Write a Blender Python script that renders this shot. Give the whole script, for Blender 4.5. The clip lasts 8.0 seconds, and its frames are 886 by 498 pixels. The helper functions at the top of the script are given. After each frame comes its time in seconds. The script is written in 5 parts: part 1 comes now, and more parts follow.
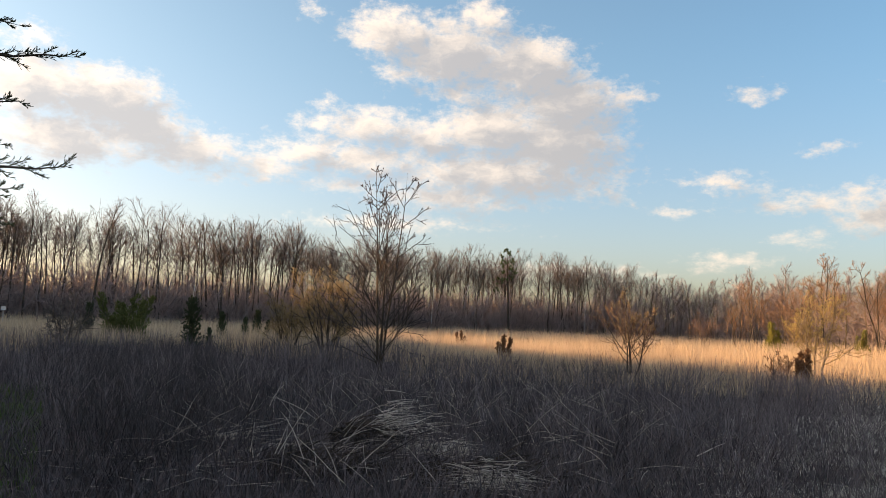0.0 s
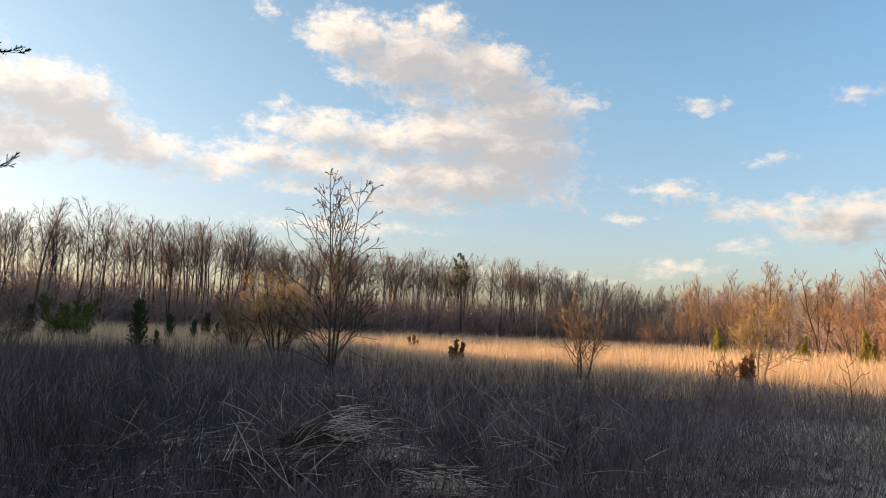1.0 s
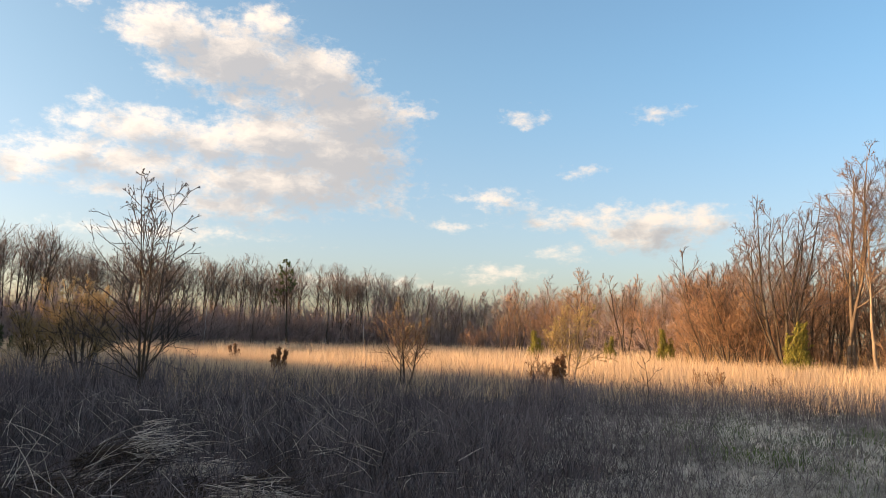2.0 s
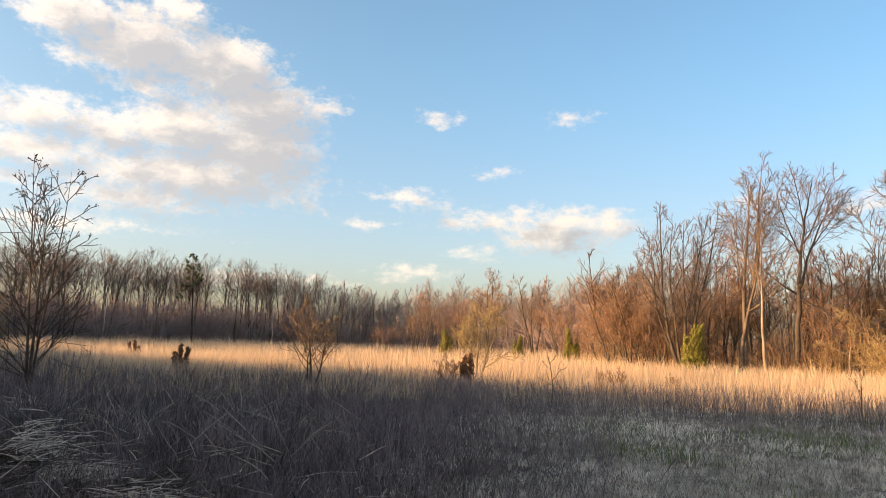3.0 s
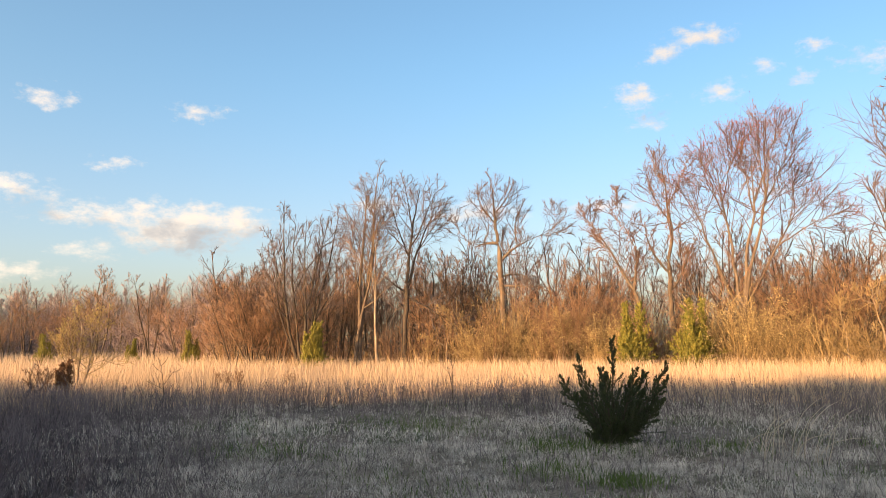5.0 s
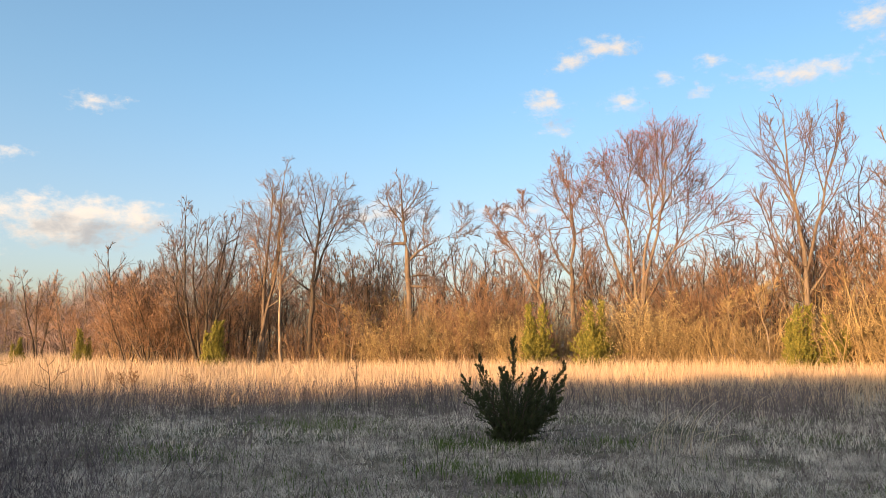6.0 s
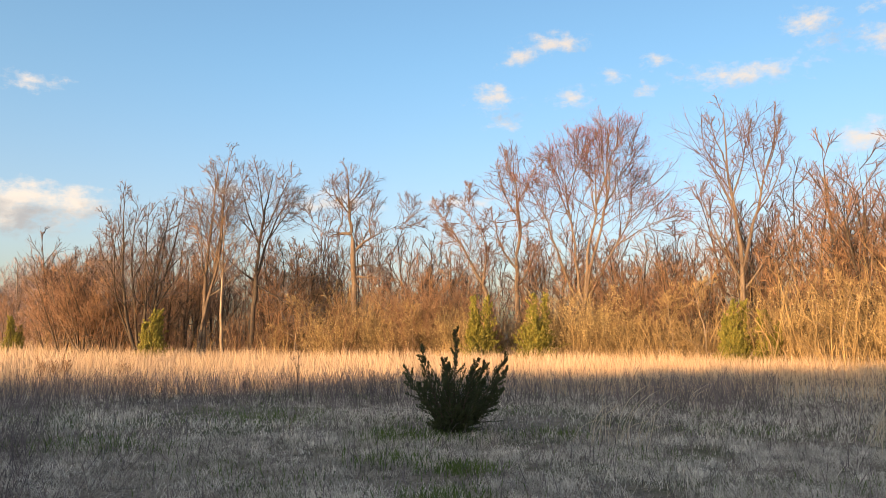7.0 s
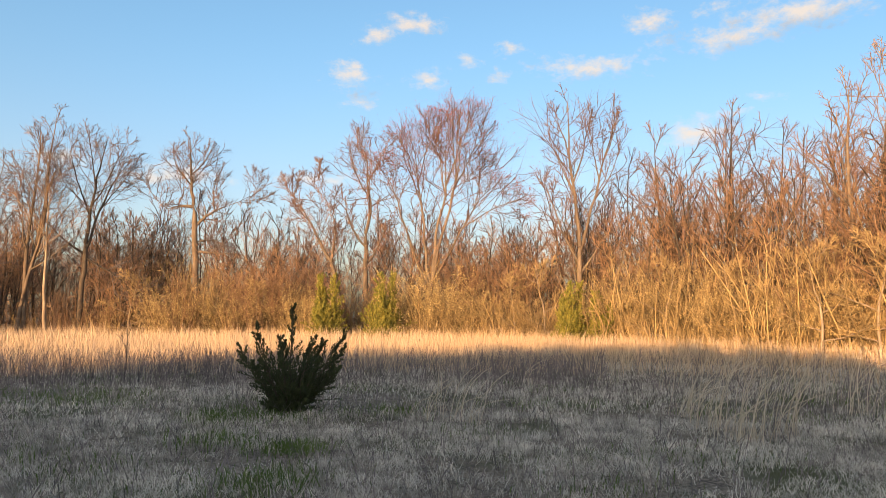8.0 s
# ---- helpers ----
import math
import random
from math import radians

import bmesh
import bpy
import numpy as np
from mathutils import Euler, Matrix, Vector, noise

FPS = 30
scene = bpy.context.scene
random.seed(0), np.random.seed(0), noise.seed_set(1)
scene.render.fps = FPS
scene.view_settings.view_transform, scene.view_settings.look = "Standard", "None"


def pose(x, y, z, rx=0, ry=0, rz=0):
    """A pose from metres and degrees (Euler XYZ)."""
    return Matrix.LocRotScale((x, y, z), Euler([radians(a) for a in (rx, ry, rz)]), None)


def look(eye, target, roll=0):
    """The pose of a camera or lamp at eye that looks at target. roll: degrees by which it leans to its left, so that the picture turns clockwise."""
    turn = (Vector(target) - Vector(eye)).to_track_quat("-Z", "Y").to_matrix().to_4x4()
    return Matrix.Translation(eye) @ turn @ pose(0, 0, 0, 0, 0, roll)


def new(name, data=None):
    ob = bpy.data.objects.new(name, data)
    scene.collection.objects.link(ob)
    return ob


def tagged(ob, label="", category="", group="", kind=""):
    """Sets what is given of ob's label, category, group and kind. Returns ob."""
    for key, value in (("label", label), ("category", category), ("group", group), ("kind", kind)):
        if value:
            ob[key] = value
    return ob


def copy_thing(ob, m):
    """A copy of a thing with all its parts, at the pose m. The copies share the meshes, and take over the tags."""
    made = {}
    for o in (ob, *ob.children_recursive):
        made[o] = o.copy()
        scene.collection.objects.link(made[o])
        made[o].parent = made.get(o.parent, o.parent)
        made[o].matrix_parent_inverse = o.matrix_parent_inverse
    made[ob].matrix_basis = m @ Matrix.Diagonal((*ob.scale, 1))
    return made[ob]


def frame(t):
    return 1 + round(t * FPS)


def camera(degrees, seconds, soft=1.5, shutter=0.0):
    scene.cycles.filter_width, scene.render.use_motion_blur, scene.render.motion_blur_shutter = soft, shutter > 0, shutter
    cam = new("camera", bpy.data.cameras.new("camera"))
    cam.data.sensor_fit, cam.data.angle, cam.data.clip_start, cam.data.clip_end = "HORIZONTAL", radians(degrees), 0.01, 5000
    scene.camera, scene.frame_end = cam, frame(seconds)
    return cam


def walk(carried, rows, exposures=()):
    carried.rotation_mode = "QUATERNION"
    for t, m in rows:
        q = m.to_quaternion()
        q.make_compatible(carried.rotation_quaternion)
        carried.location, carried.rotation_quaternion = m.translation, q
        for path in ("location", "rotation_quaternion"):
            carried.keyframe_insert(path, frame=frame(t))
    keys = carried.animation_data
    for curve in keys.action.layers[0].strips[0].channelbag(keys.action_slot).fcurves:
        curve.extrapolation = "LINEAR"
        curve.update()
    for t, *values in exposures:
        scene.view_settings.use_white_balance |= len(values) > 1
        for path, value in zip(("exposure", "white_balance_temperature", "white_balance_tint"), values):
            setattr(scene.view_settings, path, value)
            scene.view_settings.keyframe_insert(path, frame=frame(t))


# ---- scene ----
cam = camera(59.9, 8.0, 0.6)
# seconds, place, pitch, roll, yaw
ROWS = [
    (0.0, -0.000, -0.000, 1.600, 5.55, -2.10, 0.00),
    (0.5, -0.006, -0.008, 1.606, 5.62, -2.30, -0.89),
    (1.0, -0.005, 0.004, 1.614, 5.98, -2.39, -3.51),
    (1.5, 0.050, -0.005, 1.629, 6.47, -1.74, -9.94),
    (2.0, 0.139, 0.033, 1.609, 6.84, -1.15, -16.21),
    (2.2, 0.165, 0.059, 1.608, 6.87, -1.30, -17.84),
    (3.3, 0.282, 0.075, 1.603, 6.94, -1.30, -25.37),
    (3.5, 0.301, 0.078, 1.591, 7.00, -0.99, -27.61),
    (4.0, 0.365, 0.120, 1.600, 7.03, -0.53, -32.89),
    (4.5, 0.442, 0.112, 1.582, 7.01, 0.06, -40.70),
    (5.0, 0.546, 0.111, 1.577, 7.10, 0.54, -49.93),
    (5.2, 0.576, 0.133, 1.567, 7.14, 0.66, -52.43),
    (6.3, 0.575, 0.041, 1.559, 6.92, 0.02, -57.69),
    (6.5, 0.600, 0.040, 1.554, 6.77, -0.19, -58.42),
    (7.0, 0.644, 0.048, 1.545, 6.47, -0.16, -60.84),
    (7.5, 0.776, 0.028, 1.517, 5.34, -0.01, -66.52),
    (8.0, 0.861, -0.053, 1.519, 4.98, -0.48, -71.89),
]
walk(cam, [(t, pose(x, y, z, 90 + p, r, w)) for t, x, y, z, p, r, w in ROWS], [(0.0, 1.32, 7150, 19), (1.5, 1.35, 7150, 19), (3.4, 1.5, 7150, 19), (4.6, 1.48, 7150, 19), (6.4, 1.38, 7150, 19), (8.0, 1.34, 7150, 19)])

# ---- light ----
SUN_A, SUN_E = -80.0, 9.0     # bearing clockwise from +y, elevation, degrees


def bearing(a, d, z=0.0):
    """The place at a bearing of a degrees clockwise from +y, d metres out."""
    return Vector((d * math.sin(radians(a)), d * math.cos(radians(a)), z))


sun = new("sun", bpy.data.lights.new("sun", "SUN"))
sun.data.energy, sun.data.angle, sun.data.color = 5.0, radians(0.55), (1.0, 0.60, 0.28)
sun.matrix_world = look(bearing(SUN_A, 100, 100 * math.tan(radians(SUN_E))), (0, 0, 0))

world = bpy.data.worlds.new("world")
scene.world = world
world.use_nodes = True
W = world.node_tree
W.nodes.clear()


class Net:
    """Short forms for building a node tree."""

    def __init__(self, tree):
        self.tree = tree

    def n(self, kind, **inputs):
        node = self.tree.nodes.new(kind)
        for key, value in inputs.items():
            self.put(node.inputs[int(key[1:]) if key[0] == "i" and key[1:].isdigit() else key.replace("_", " ")], value)
        return node

    def put(self, socket, value):
        if isinstance(value, bpy.types.NodeSocket):
            self.tree.links.new(value, socket)
        else:
            socket.default_value = value

    def math(self, op, a, b=0.0, c=0.0, clamp=False):
        node = self.n("ShaderNodeMath", i0=a, i1=b, i2=c)
        node.operation, node.use_clamp = op, clamp
        return node.outputs[0]

    def vec(self, op, a, b=(0, 0, 0)):
        node = self.n("ShaderNodeVectorMath", i0=a, i1=b)
        node.operation = op
        return node.outputs["Value"] if op in ("LENGTH", "DOT_PRODUCT") else node.outputs[0]

    def ramp(self, x, lo, hi, a=0.0, b=1.0):
        node = self.n("ShaderNodeMapRange", i0=x, i1=lo, i2=hi, i3=a, i4=b)
        node.interpolation_type = "SMOOTHSTEP"
        return node.outputs[0]

    def mix(self, f, a, b):
        node = self.tree.nodes.new("ShaderNodeMix")
        node.data_type = "RGBA"
        self.put(node.inputs[0], f)
        self.put(node.inputs[6], a)
        self.put(node.inputs[7], b)
        return node.outputs[2]

    def noise(self, vector, scale, detail=4.0, rough=0.55, dims="3D"):
        node = self.n("ShaderNodeTexNoise", Scale=scale, Detail=detail, Roughness=rough)
        node.noise_dimensions = dims
        if vector is not None:
            self.put(node.inputs["Vector"], vector)
        return node.outputs[0]


# clouds: soft puffs at their bearings and heights, in degrees, ragged by noise
PUFFS = []


def puff(a, e, wide, high):
    PUFFS.append((a, e, wide, high))


puff(-29.1, 14.6, 3.48, 1.90)
puff(-24.6, 14.4, 3.77, 2.06)
puff(-27.2, 11.5, 4.98, 1.66)
puff(-19.2, 11.6, 4.10, 1.42)
puff(-22.3, 12.8, 3.21, 1.61)
puff(-29.7, 17.7, 1.84, 0.77)
puff(-13.6, 10.9, 1.98, 0.99)
puff(-17.3, 9.8, 1.15, 0.54)
puff(-4.9, 21.2, 3.30, 1.63)
puff(-0.1, 19.8, 4.35, 2.37)
puff(2.4, 22.4, 1.92, 1.15)
puff(5.6, 18.9, 3.94, 2.17)
puff(8.6, 16.5, 3.96, 1.98)
puff(13.4, 16.6, 1.53, 0.77)
puff(8.3, 13.5, 4.65, 2.22)
puff(3.1, 14.5, 3.68, 1.84)
puff(3.7, 11.2, 8.30, 1.58)
puff(-1.5, 13.7, 2.88, 1.44)
puff(-6.3, 14.3, 3.46, 1.30)
puff(-10.1, 14.4, 1.40, 0.72)
puff(-10.8, 12.1, 3.01, 1.20)
puff(-6.6, 11.8, 4.11, 1.23)
puff(-8.2, 9.8, 2.46, 0.57)
puff(0.3, 9.4, 5.45, 1.05)
puff(9.2, 10.2, 2.04, 0.57)
puff(-4.3, 18.2, 1.59, 0.80)
puff(0.9, 17.0, 2.02, 0.89)
puff(-10.7, 22.2, 0.75, 0.60)
puff(-9.5, 16.0, 0.79, 0.48)
puff(22.0, 16.5, 1.05, 0.45)
puff(19.9, 10.5, 2.29, 0.78)
puff(16.7, 8.5, 1.69, 0.42)
puff(12.3, 10.0, 0.88, 0.52)
puff(11.7, 9.2, 0.48, 0.24)
puff(13.6, 9.0, 0.36, 0.24)
puff(23.6, 9.1, 1.85, 0.65)
puff(26.8, 9.1, 2.18, 0.71)
puff(29.2, 8.0, 2.43, 0.89)
puff(31.3, 8.6, 2.46, 1.23)
puff(34.6, 8.7, 2.49, 1.04)
puff(24.9, 6.5, 1.64, 0.47)
puff(20.3, 5.1, 2.40, 0.52)
puff(28.6, 9.7, 0.72, 0.32)
puff(31.8, 9.3, 0.82, 0.33)
puff(26.3, 12.5, 1.37, 0.39)
puff(32.0, 16.6, 1.60, 0.48)
puff(22.3, 16.5, 1.18, 0.48)
puff(28.7, 9.7, 0.80, 0.38)
puff(29.5, 7.9, 1.94, 0.81)
puff(31.7, 9.2, 1.01, 0.47)
puff(34.5, 9.2, 1.06, 0.49)
puff(31.5, 7.5, 2.69, 0.94)
puff(45.6, 10.3, 1.20, 0.40)
puff(52.3, 9.7, 2.91, 0.54)
puff(62.5, 10.0, 2.50, 0.50)
puff(73.3, 10.3, 1.96, 0.47)
puff(69.4, 21.2, 1.94, 0.77)
puff(66.4, 20.4, 1.16, 0.70)
puff(64.7, 17.5, 1.66, 0.79)
puff(65.8, 15.6, 1.29, 0.48)
puff(70.5, 17.4, 1.40, 0.72)
puff(76.9, 19.6, 0.86, 0.43)
puff(73.5, 18.8, 0.63, 0.48)
puff(75.9, 17.4, 0.56, 0.48)
puff(82.6, 18.1, 3.85, 0.69)
puff(87.2, 20.9, 1.45, 0.80)
puff(88.1, 19.5, 0.80, 0.51)
puff(93.0, 19.3, 2.76, 0.86)
puff(97.5, 20.4, 3.52, 0.96)
puff(91.9, 21.3, 1.37, 0.34)
puff(95.1, 15.3, 0.97, 0.28)
puff(92.3, 14.3, 1.44, 0.22)
puff(90.4, 13.0, 2.23, 0.82)
puff(53.1, 10.0, 1.50, 0.38)
puff(44.5, 10.2, 0.99, 0.40)
puff(8.9, 4.2, 6.56, 0.41)
puff(-3.8, 7.3, 6.70, 0.59)

density = bpy.data.node_groups.new("cloud_density", "ShaderNodeTree")
density.interface.new_socket("Sky", in_out="INPUT", socket_type="NodeSocketVector")
density.interface.new_socket("Density", in_out="OUTPUT", socket_type="NodeSocketFloat")
D = Net(density)
sky_in = D.n("NodeGroupInput").outputs[0]
total = None
for a, e, wide, high in PUFFS:
    gap = D.vec("LENGTH", D.vec("MULTIPLY", D.vec("SUBTRACT", sky_in, (a, e, 0)), (0.8 / wide, 0.8 / high, 0)))
    near = D.math("MULTIPLY", D.math("SUBTRACT", 1.0, gap), min(1.0, 0.12 + 0.46 * high))
    if total is None:
        total = near
    else:
        total = D.math("SMOOTH_MAX", total, near, 0.6)
D.put(D.n("NodeGroupOutput").inputs[0], total)

N = Net(W)
ray_dir = N.n("ShaderNodeTexCoord").outputs["Generated"]
split = N.n("ShaderNodeSeparateXYZ", i0=ray_dir)
az = N.math("MULTIPLY", N.math("ARCTAN2", split.outputs[0], split.outputs[1]), 180 / math.pi)
el = N.math("MULTIPLY", N.math("ARCSINE", split.outputs[2]), 180 / math.pi)
flat = N.n("ShaderNodeCombineXYZ", i0=az, i1=N.math("MULTIPLY", el, 1.6)).outputs[0]
flat_true = N.n("ShaderNodeCombineXYZ", i0=az, i1=el).outputs[0]
wob = N.n("ShaderNodeTexNoise", Scale=0.35, Detail=5.0, Roughness=0.6)
N.put(wob.inputs["Vector"], flat)
warp = N.vec("MULTIPLY", N.vec("SUBTRACT", wob.outputs["Color"], (0.5, 0.5, 0.5)), (3.0, 1.6, 0))
here = N.vec("ADD", flat_true, warp)
sunward = N.vec("ADD", here, (-1.5, 1.2, 0))


def dens(v):
    g = N.tree.nodes.new("ShaderNodeGroup")
    g.node_tree = density
    N.put(g.inputs[0], v)
    return g.outputs[0]


fine = N.noise(flat, 0.9, 7.0, 0.62)
d_here = N.math("ADD", dens(here), N.math("MULTIPLY", N.math("SUBTRACT", fine, 0.5), 1.2))
d_sun = dens(sunward)
# broken cloud added over the unseen sky, above and behind, raising the ambient light
rest = N.math("MAXIMUM", N.ramp(el, 27.0, 36.0), N.ramp(N.math("ABSOLUTE", N.math("SUBTRACT", az, 35.0)), 85.0, 105.0))
loose = N.math("SUBTRACT", N.math("MULTIPLY", N.noise(N.vec("MULTIPLY", ray_dir, (1, 1, 2)), 3.2, 7.0, 0.6), 4.0), 1.9)
d_here = N.math("MAXIMUM", d_here, N.math("SUBTRACT", N.math("ADD", loose, rest), 1.0))
cover = N.ramp(d_here, -0.06, 0.6)
billow = N.noise(N.vec("ADD", flat, warp), 0.45, 6.0, 0.6)
thick = N.math("ADD", N.math("MULTIPLY", d_sun, 1.05), N.math("MULTIPLY", N.math("SUBTRACT", billow, 0.5), 1.3))
grey = N.ramp(thick, -0.15, 0.7)
cloud = N.mix(grey, (1.0, 0.91, 0.76, 1), (0.47, 0.48, 0.475, 1))
cover = N.math("MULTIPLY", cover, 0.84)

sky = W.nodes.new("ShaderNodeTexSky")
sky.sky_type, sky.sun_disc = "NISHITA", False
sky.sun_elevation, sky.sun_rotation = radians(SUN_E), radians(SUN_A) % (2 * math.pi)
sky.air_density, sky.dust_density, sky.ozone_density = 1.0, 4.0, 2.0
sky.altitude = 800.0
CLOUD = 3.8     # brightness of a sunlit cloud on the sky's own scale
# clouds towards the sun are brighter
bright = N.ramp(az, 70.0, -60.0, CLOUD * 0.82, CLOUD * 1.3)
lit_cloud = N.vec("MULTIPLY", cloud, N.n("ShaderNodeCombineXYZ", i0=bright, i1=bright, i2=bright).outputs[0])
# the haze is warmer low down; the blue above is pale
tint = N.mix(N.ramp(el, 3.0, 22.0), (1.0, 0.97, 0.98, 1), N.mix(N.ramp(az, -35.0, 60.0), (1.04, 1.13, 1.03, 1), (0.84, 1.14, 1.17, 1)))
away = N.ramp(az, 15.0, 105.0, 1.07, 0.85)     # deeper blue away from the sun
clear = N.vec("MULTIPLY", N.vec("MULTIPLY", sky.outputs[0], tint), N.n("ShaderNodeCombineXYZ", i0=away, i1=away, i2=away).outputs[0])
shown = N.mix(cover, clear, lit_cloud)
back = N.n("ShaderNodeBackground", Color=shown, Strength=0.12)
N.put(N.n("ShaderNodeOutputWorld").inputs[0], back.outputs[0])

# ---- materials ----
def material(name, low, high, rough=0.85, scale=8.0, bump=0.0, island=0.0, random_ob=0.0, through_light=0.0, stretch=(1, 1, 1), patch=None, patch_scale=0.3):
    """A surface that wanders between two colours at two scales. island: how much each loose piece differs;
    random_ob: how much each object differs; through_light: light passed through thin blades; patch: a third colour in patches."""
    m = bpy.data.materials.new(name)
    m.use_nodes = True
    t = Net(m.node_tree)
    bsdf = m.node_tree.nodes["Principled BSDF"]
    place = t.vec("MULTIPLY", t.n("ShaderNodeTexCoord").outputs["Object"], stretch)
    f = t.math("ADD", t.math("MULTIPLY", t.noise(place, scale, 5.0), 0.65), t.math("MULTIPLY", t.noise(place, scale * 0.13, 3.0), 0.35))
    f = t.ramp(f, 0.32, 0.68)
    if island:
        f = t.math("ADD", t.math("MULTIPLY", f, 1 - island), t.math("MULTIPLY", t.n("ShaderNodeNewGeometry").outputs["Random Per Island"], island))
    if random_ob:
        f = t.math("ADD", t.math("MULTIPLY", f, 1 - random_ob), t.math("MULTIPLY", t.n("ShaderNodeObjectInfo").outputs["Random"], random_ob))
    colour = t.mix(f, (*low, 1), (*high, 1))
    if patch:
        colour = t.mix(t.ramp(t.noise(place, patch_scale, 4.0), 0.5, 0.62), colour, (*patch, 1))
    t.put(bsdf.inputs["Base Color"], colour)
    bsdf.inputs["Roughness"].default_value = rough
    bsdf.inputs["Specular IOR Level"].default_value = 0.25
    if bump:
        b = t.n("ShaderNodeBump", Strength=bump, Distance=0.02, Height=t.noise(place, scale * 2.0, 6.0, 0.65))
        t.put(bsdf.inputs["Normal"], b.outputs[0])
    if through_light:
        thin = t.n("ShaderNodeBsdfTranslucent", Color=colour)
        both = t.n("ShaderNodeMixShader", i0=through_light, i1=bsdf.outputs[0], i2=thin.outputs[0])
        t.put(m.node_tree.nodes["Material Output"].inputs[0], both.outputs[0])
    return m


M_GROUND = material("thatch_and_soil", (0.035, 0.032, 0.028), (0.28, 0.25, 0.21), 0.95, 22.0, 1.0, patch=(0.075, 0.085, 0.045), patch_scale=0.35)


def darken_weed_ground():
    """Under the tall dead weeds the ground takes a much darker colour; the border wanders."""
    t = Net(M_GROUND.node_tree)
    bsdf = M_GROUND.node_tree.nodes["Principled BSDF"]
    old = bsdf.inputs["Base Color"].links[0].from_socket
    place = t.n("ShaderNodeTexCoord").outputs["Object"]
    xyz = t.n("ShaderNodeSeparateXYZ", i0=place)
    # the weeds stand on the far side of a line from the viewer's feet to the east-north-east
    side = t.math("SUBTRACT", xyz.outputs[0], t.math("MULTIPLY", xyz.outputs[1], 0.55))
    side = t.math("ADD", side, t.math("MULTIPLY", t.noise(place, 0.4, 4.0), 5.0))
    dark_tone = t.mix(t.noise(place, 7.0, 6.0, 0.7), (0.010, 0.009, 0.011, 1), (0.045, 0.039, 0.041, 1))
    t.put(bsdf.inputs["Base Color"], t.mix(t.ramp(side, 1.5, 4.5), dark_tone, old))


darken_weed_ground()
M_BARK = material("grey_brown_bark", (0.07, 0.054, 0.041), (0.20, 0.16, 0.122), 0.9, 9.0, 0.5, random_ob=0.35, stretch=(1, 1, 0.25))
M_BARK_DARK = material("dark_bark", (0.035, 0.029, 0.024), (0.10, 0.083, 0.066), 0.9, 9.0, 0.5, random_ob=0.2, stretch=(1, 1, 0.25))
M_BARK_PALE = material("pale_dead_bark", (0.15, 0.12, 0.09), (0.33, 0.27, 0.20), 0.85, 7.0, 0.4, stretch=(1, 1, 0.3))
M_TWIG = material("brown_twigs", (0.12, 0.072, 0.044), (0.32, 0.205, 0.125), 0.85, 1.2, island=0.5)
M_TWIG_RED = material("reddish_twigs", (0.14, 0.082, 0.057), (0.36, 0.225, 0.15), 0.8, 1.2, island=0.5)
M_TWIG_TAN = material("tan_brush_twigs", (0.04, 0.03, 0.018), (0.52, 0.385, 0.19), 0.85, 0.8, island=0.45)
# the dark end puts recess shade into the rear brush's colour
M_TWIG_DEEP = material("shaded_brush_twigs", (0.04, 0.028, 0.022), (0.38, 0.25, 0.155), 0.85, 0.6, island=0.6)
M_TWIG_CROWN = material("ruddy_crown_twigs", (0.06, 0.039, 0.031), (0.23, 0.15, 0.11), 0.85, 1.0, island=0.5)
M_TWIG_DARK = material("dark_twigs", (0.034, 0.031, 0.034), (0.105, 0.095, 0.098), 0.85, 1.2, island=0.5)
M_BUD = material("swelling_buds", (0.20, 0.15, 0.09), (0.38, 0.31, 0.18), 0.7, 30.0, island=0.6)
M_BUD_RED = material("red_maple_flowers", (0.19, 0.05, 0.038), (0.36, 0.11, 0.08), 0.7, 30.0, island=0.6)
M_BUD_YELLOW = material("yellow_green_buds", (0.26, 0.21, 0.08), (0.42, 0.35, 0.15), 0.7, 30.0, island=0.6)
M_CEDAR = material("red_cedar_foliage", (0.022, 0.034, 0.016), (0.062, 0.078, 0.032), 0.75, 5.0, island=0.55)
# lighter copies of the cedar foliage: sunlight is put into these two colours
M_CEDAR_LIT = material("sunlit_olive_cedar_foliage", (0.06, 0.075, 0.014), (0.30, 0.275, 0.06), 0.75, 5.0, island=0.55)
M_CEDAR_MID = material("part_lit_olive_cedar_foliage", (0.06, 0.078, 0.024), (0.17, 0.19, 0.06), 0.75, 5.0, island=0.55)
M_CEDAR_RUST = material("rusty_cedar_foliage", (0.10, 0.052, 0.03), (0.22, 0.125, 0.065), 0.75, 5.0, island=0.55)
M_PINE = material("pine_needles", (0.03, 0.05, 0.018), (0.075, 0.105, 0.035), 0.7, 5.0, island=0.55)
M_BROOM = material("straw_broomsedge", (0.44, 0.335, 0.225), (0.70, 0.57, 0.42), 0.8, 0.6, island=0.6, through_light=0.3)
M_SHORT = material("grey_green_turf", (0.05, 0.05, 0.043), (0.90, 0.86, 0.79), 0.85, 2.6, island=0.3, through_light=0.2)
M_GREEN = material("green_lawn", (0.045, 0.085, 0.02), (0.14, 0.20, 0.06), 0.8, 1.0, island=0.6, through_light=0.25)
# stems and leaves pushed towards blue-black: part of the shade sits in their colour
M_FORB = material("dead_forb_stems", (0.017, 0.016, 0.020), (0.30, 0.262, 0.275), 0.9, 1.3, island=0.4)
M_TANGLE = material("dark_weed_leaves", (0.016, 0.014, 0.016), (0.19, 0.165, 0.175), 0.9, 1.6, island=0.4)
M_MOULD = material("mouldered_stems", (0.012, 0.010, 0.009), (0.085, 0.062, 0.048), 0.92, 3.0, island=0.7)
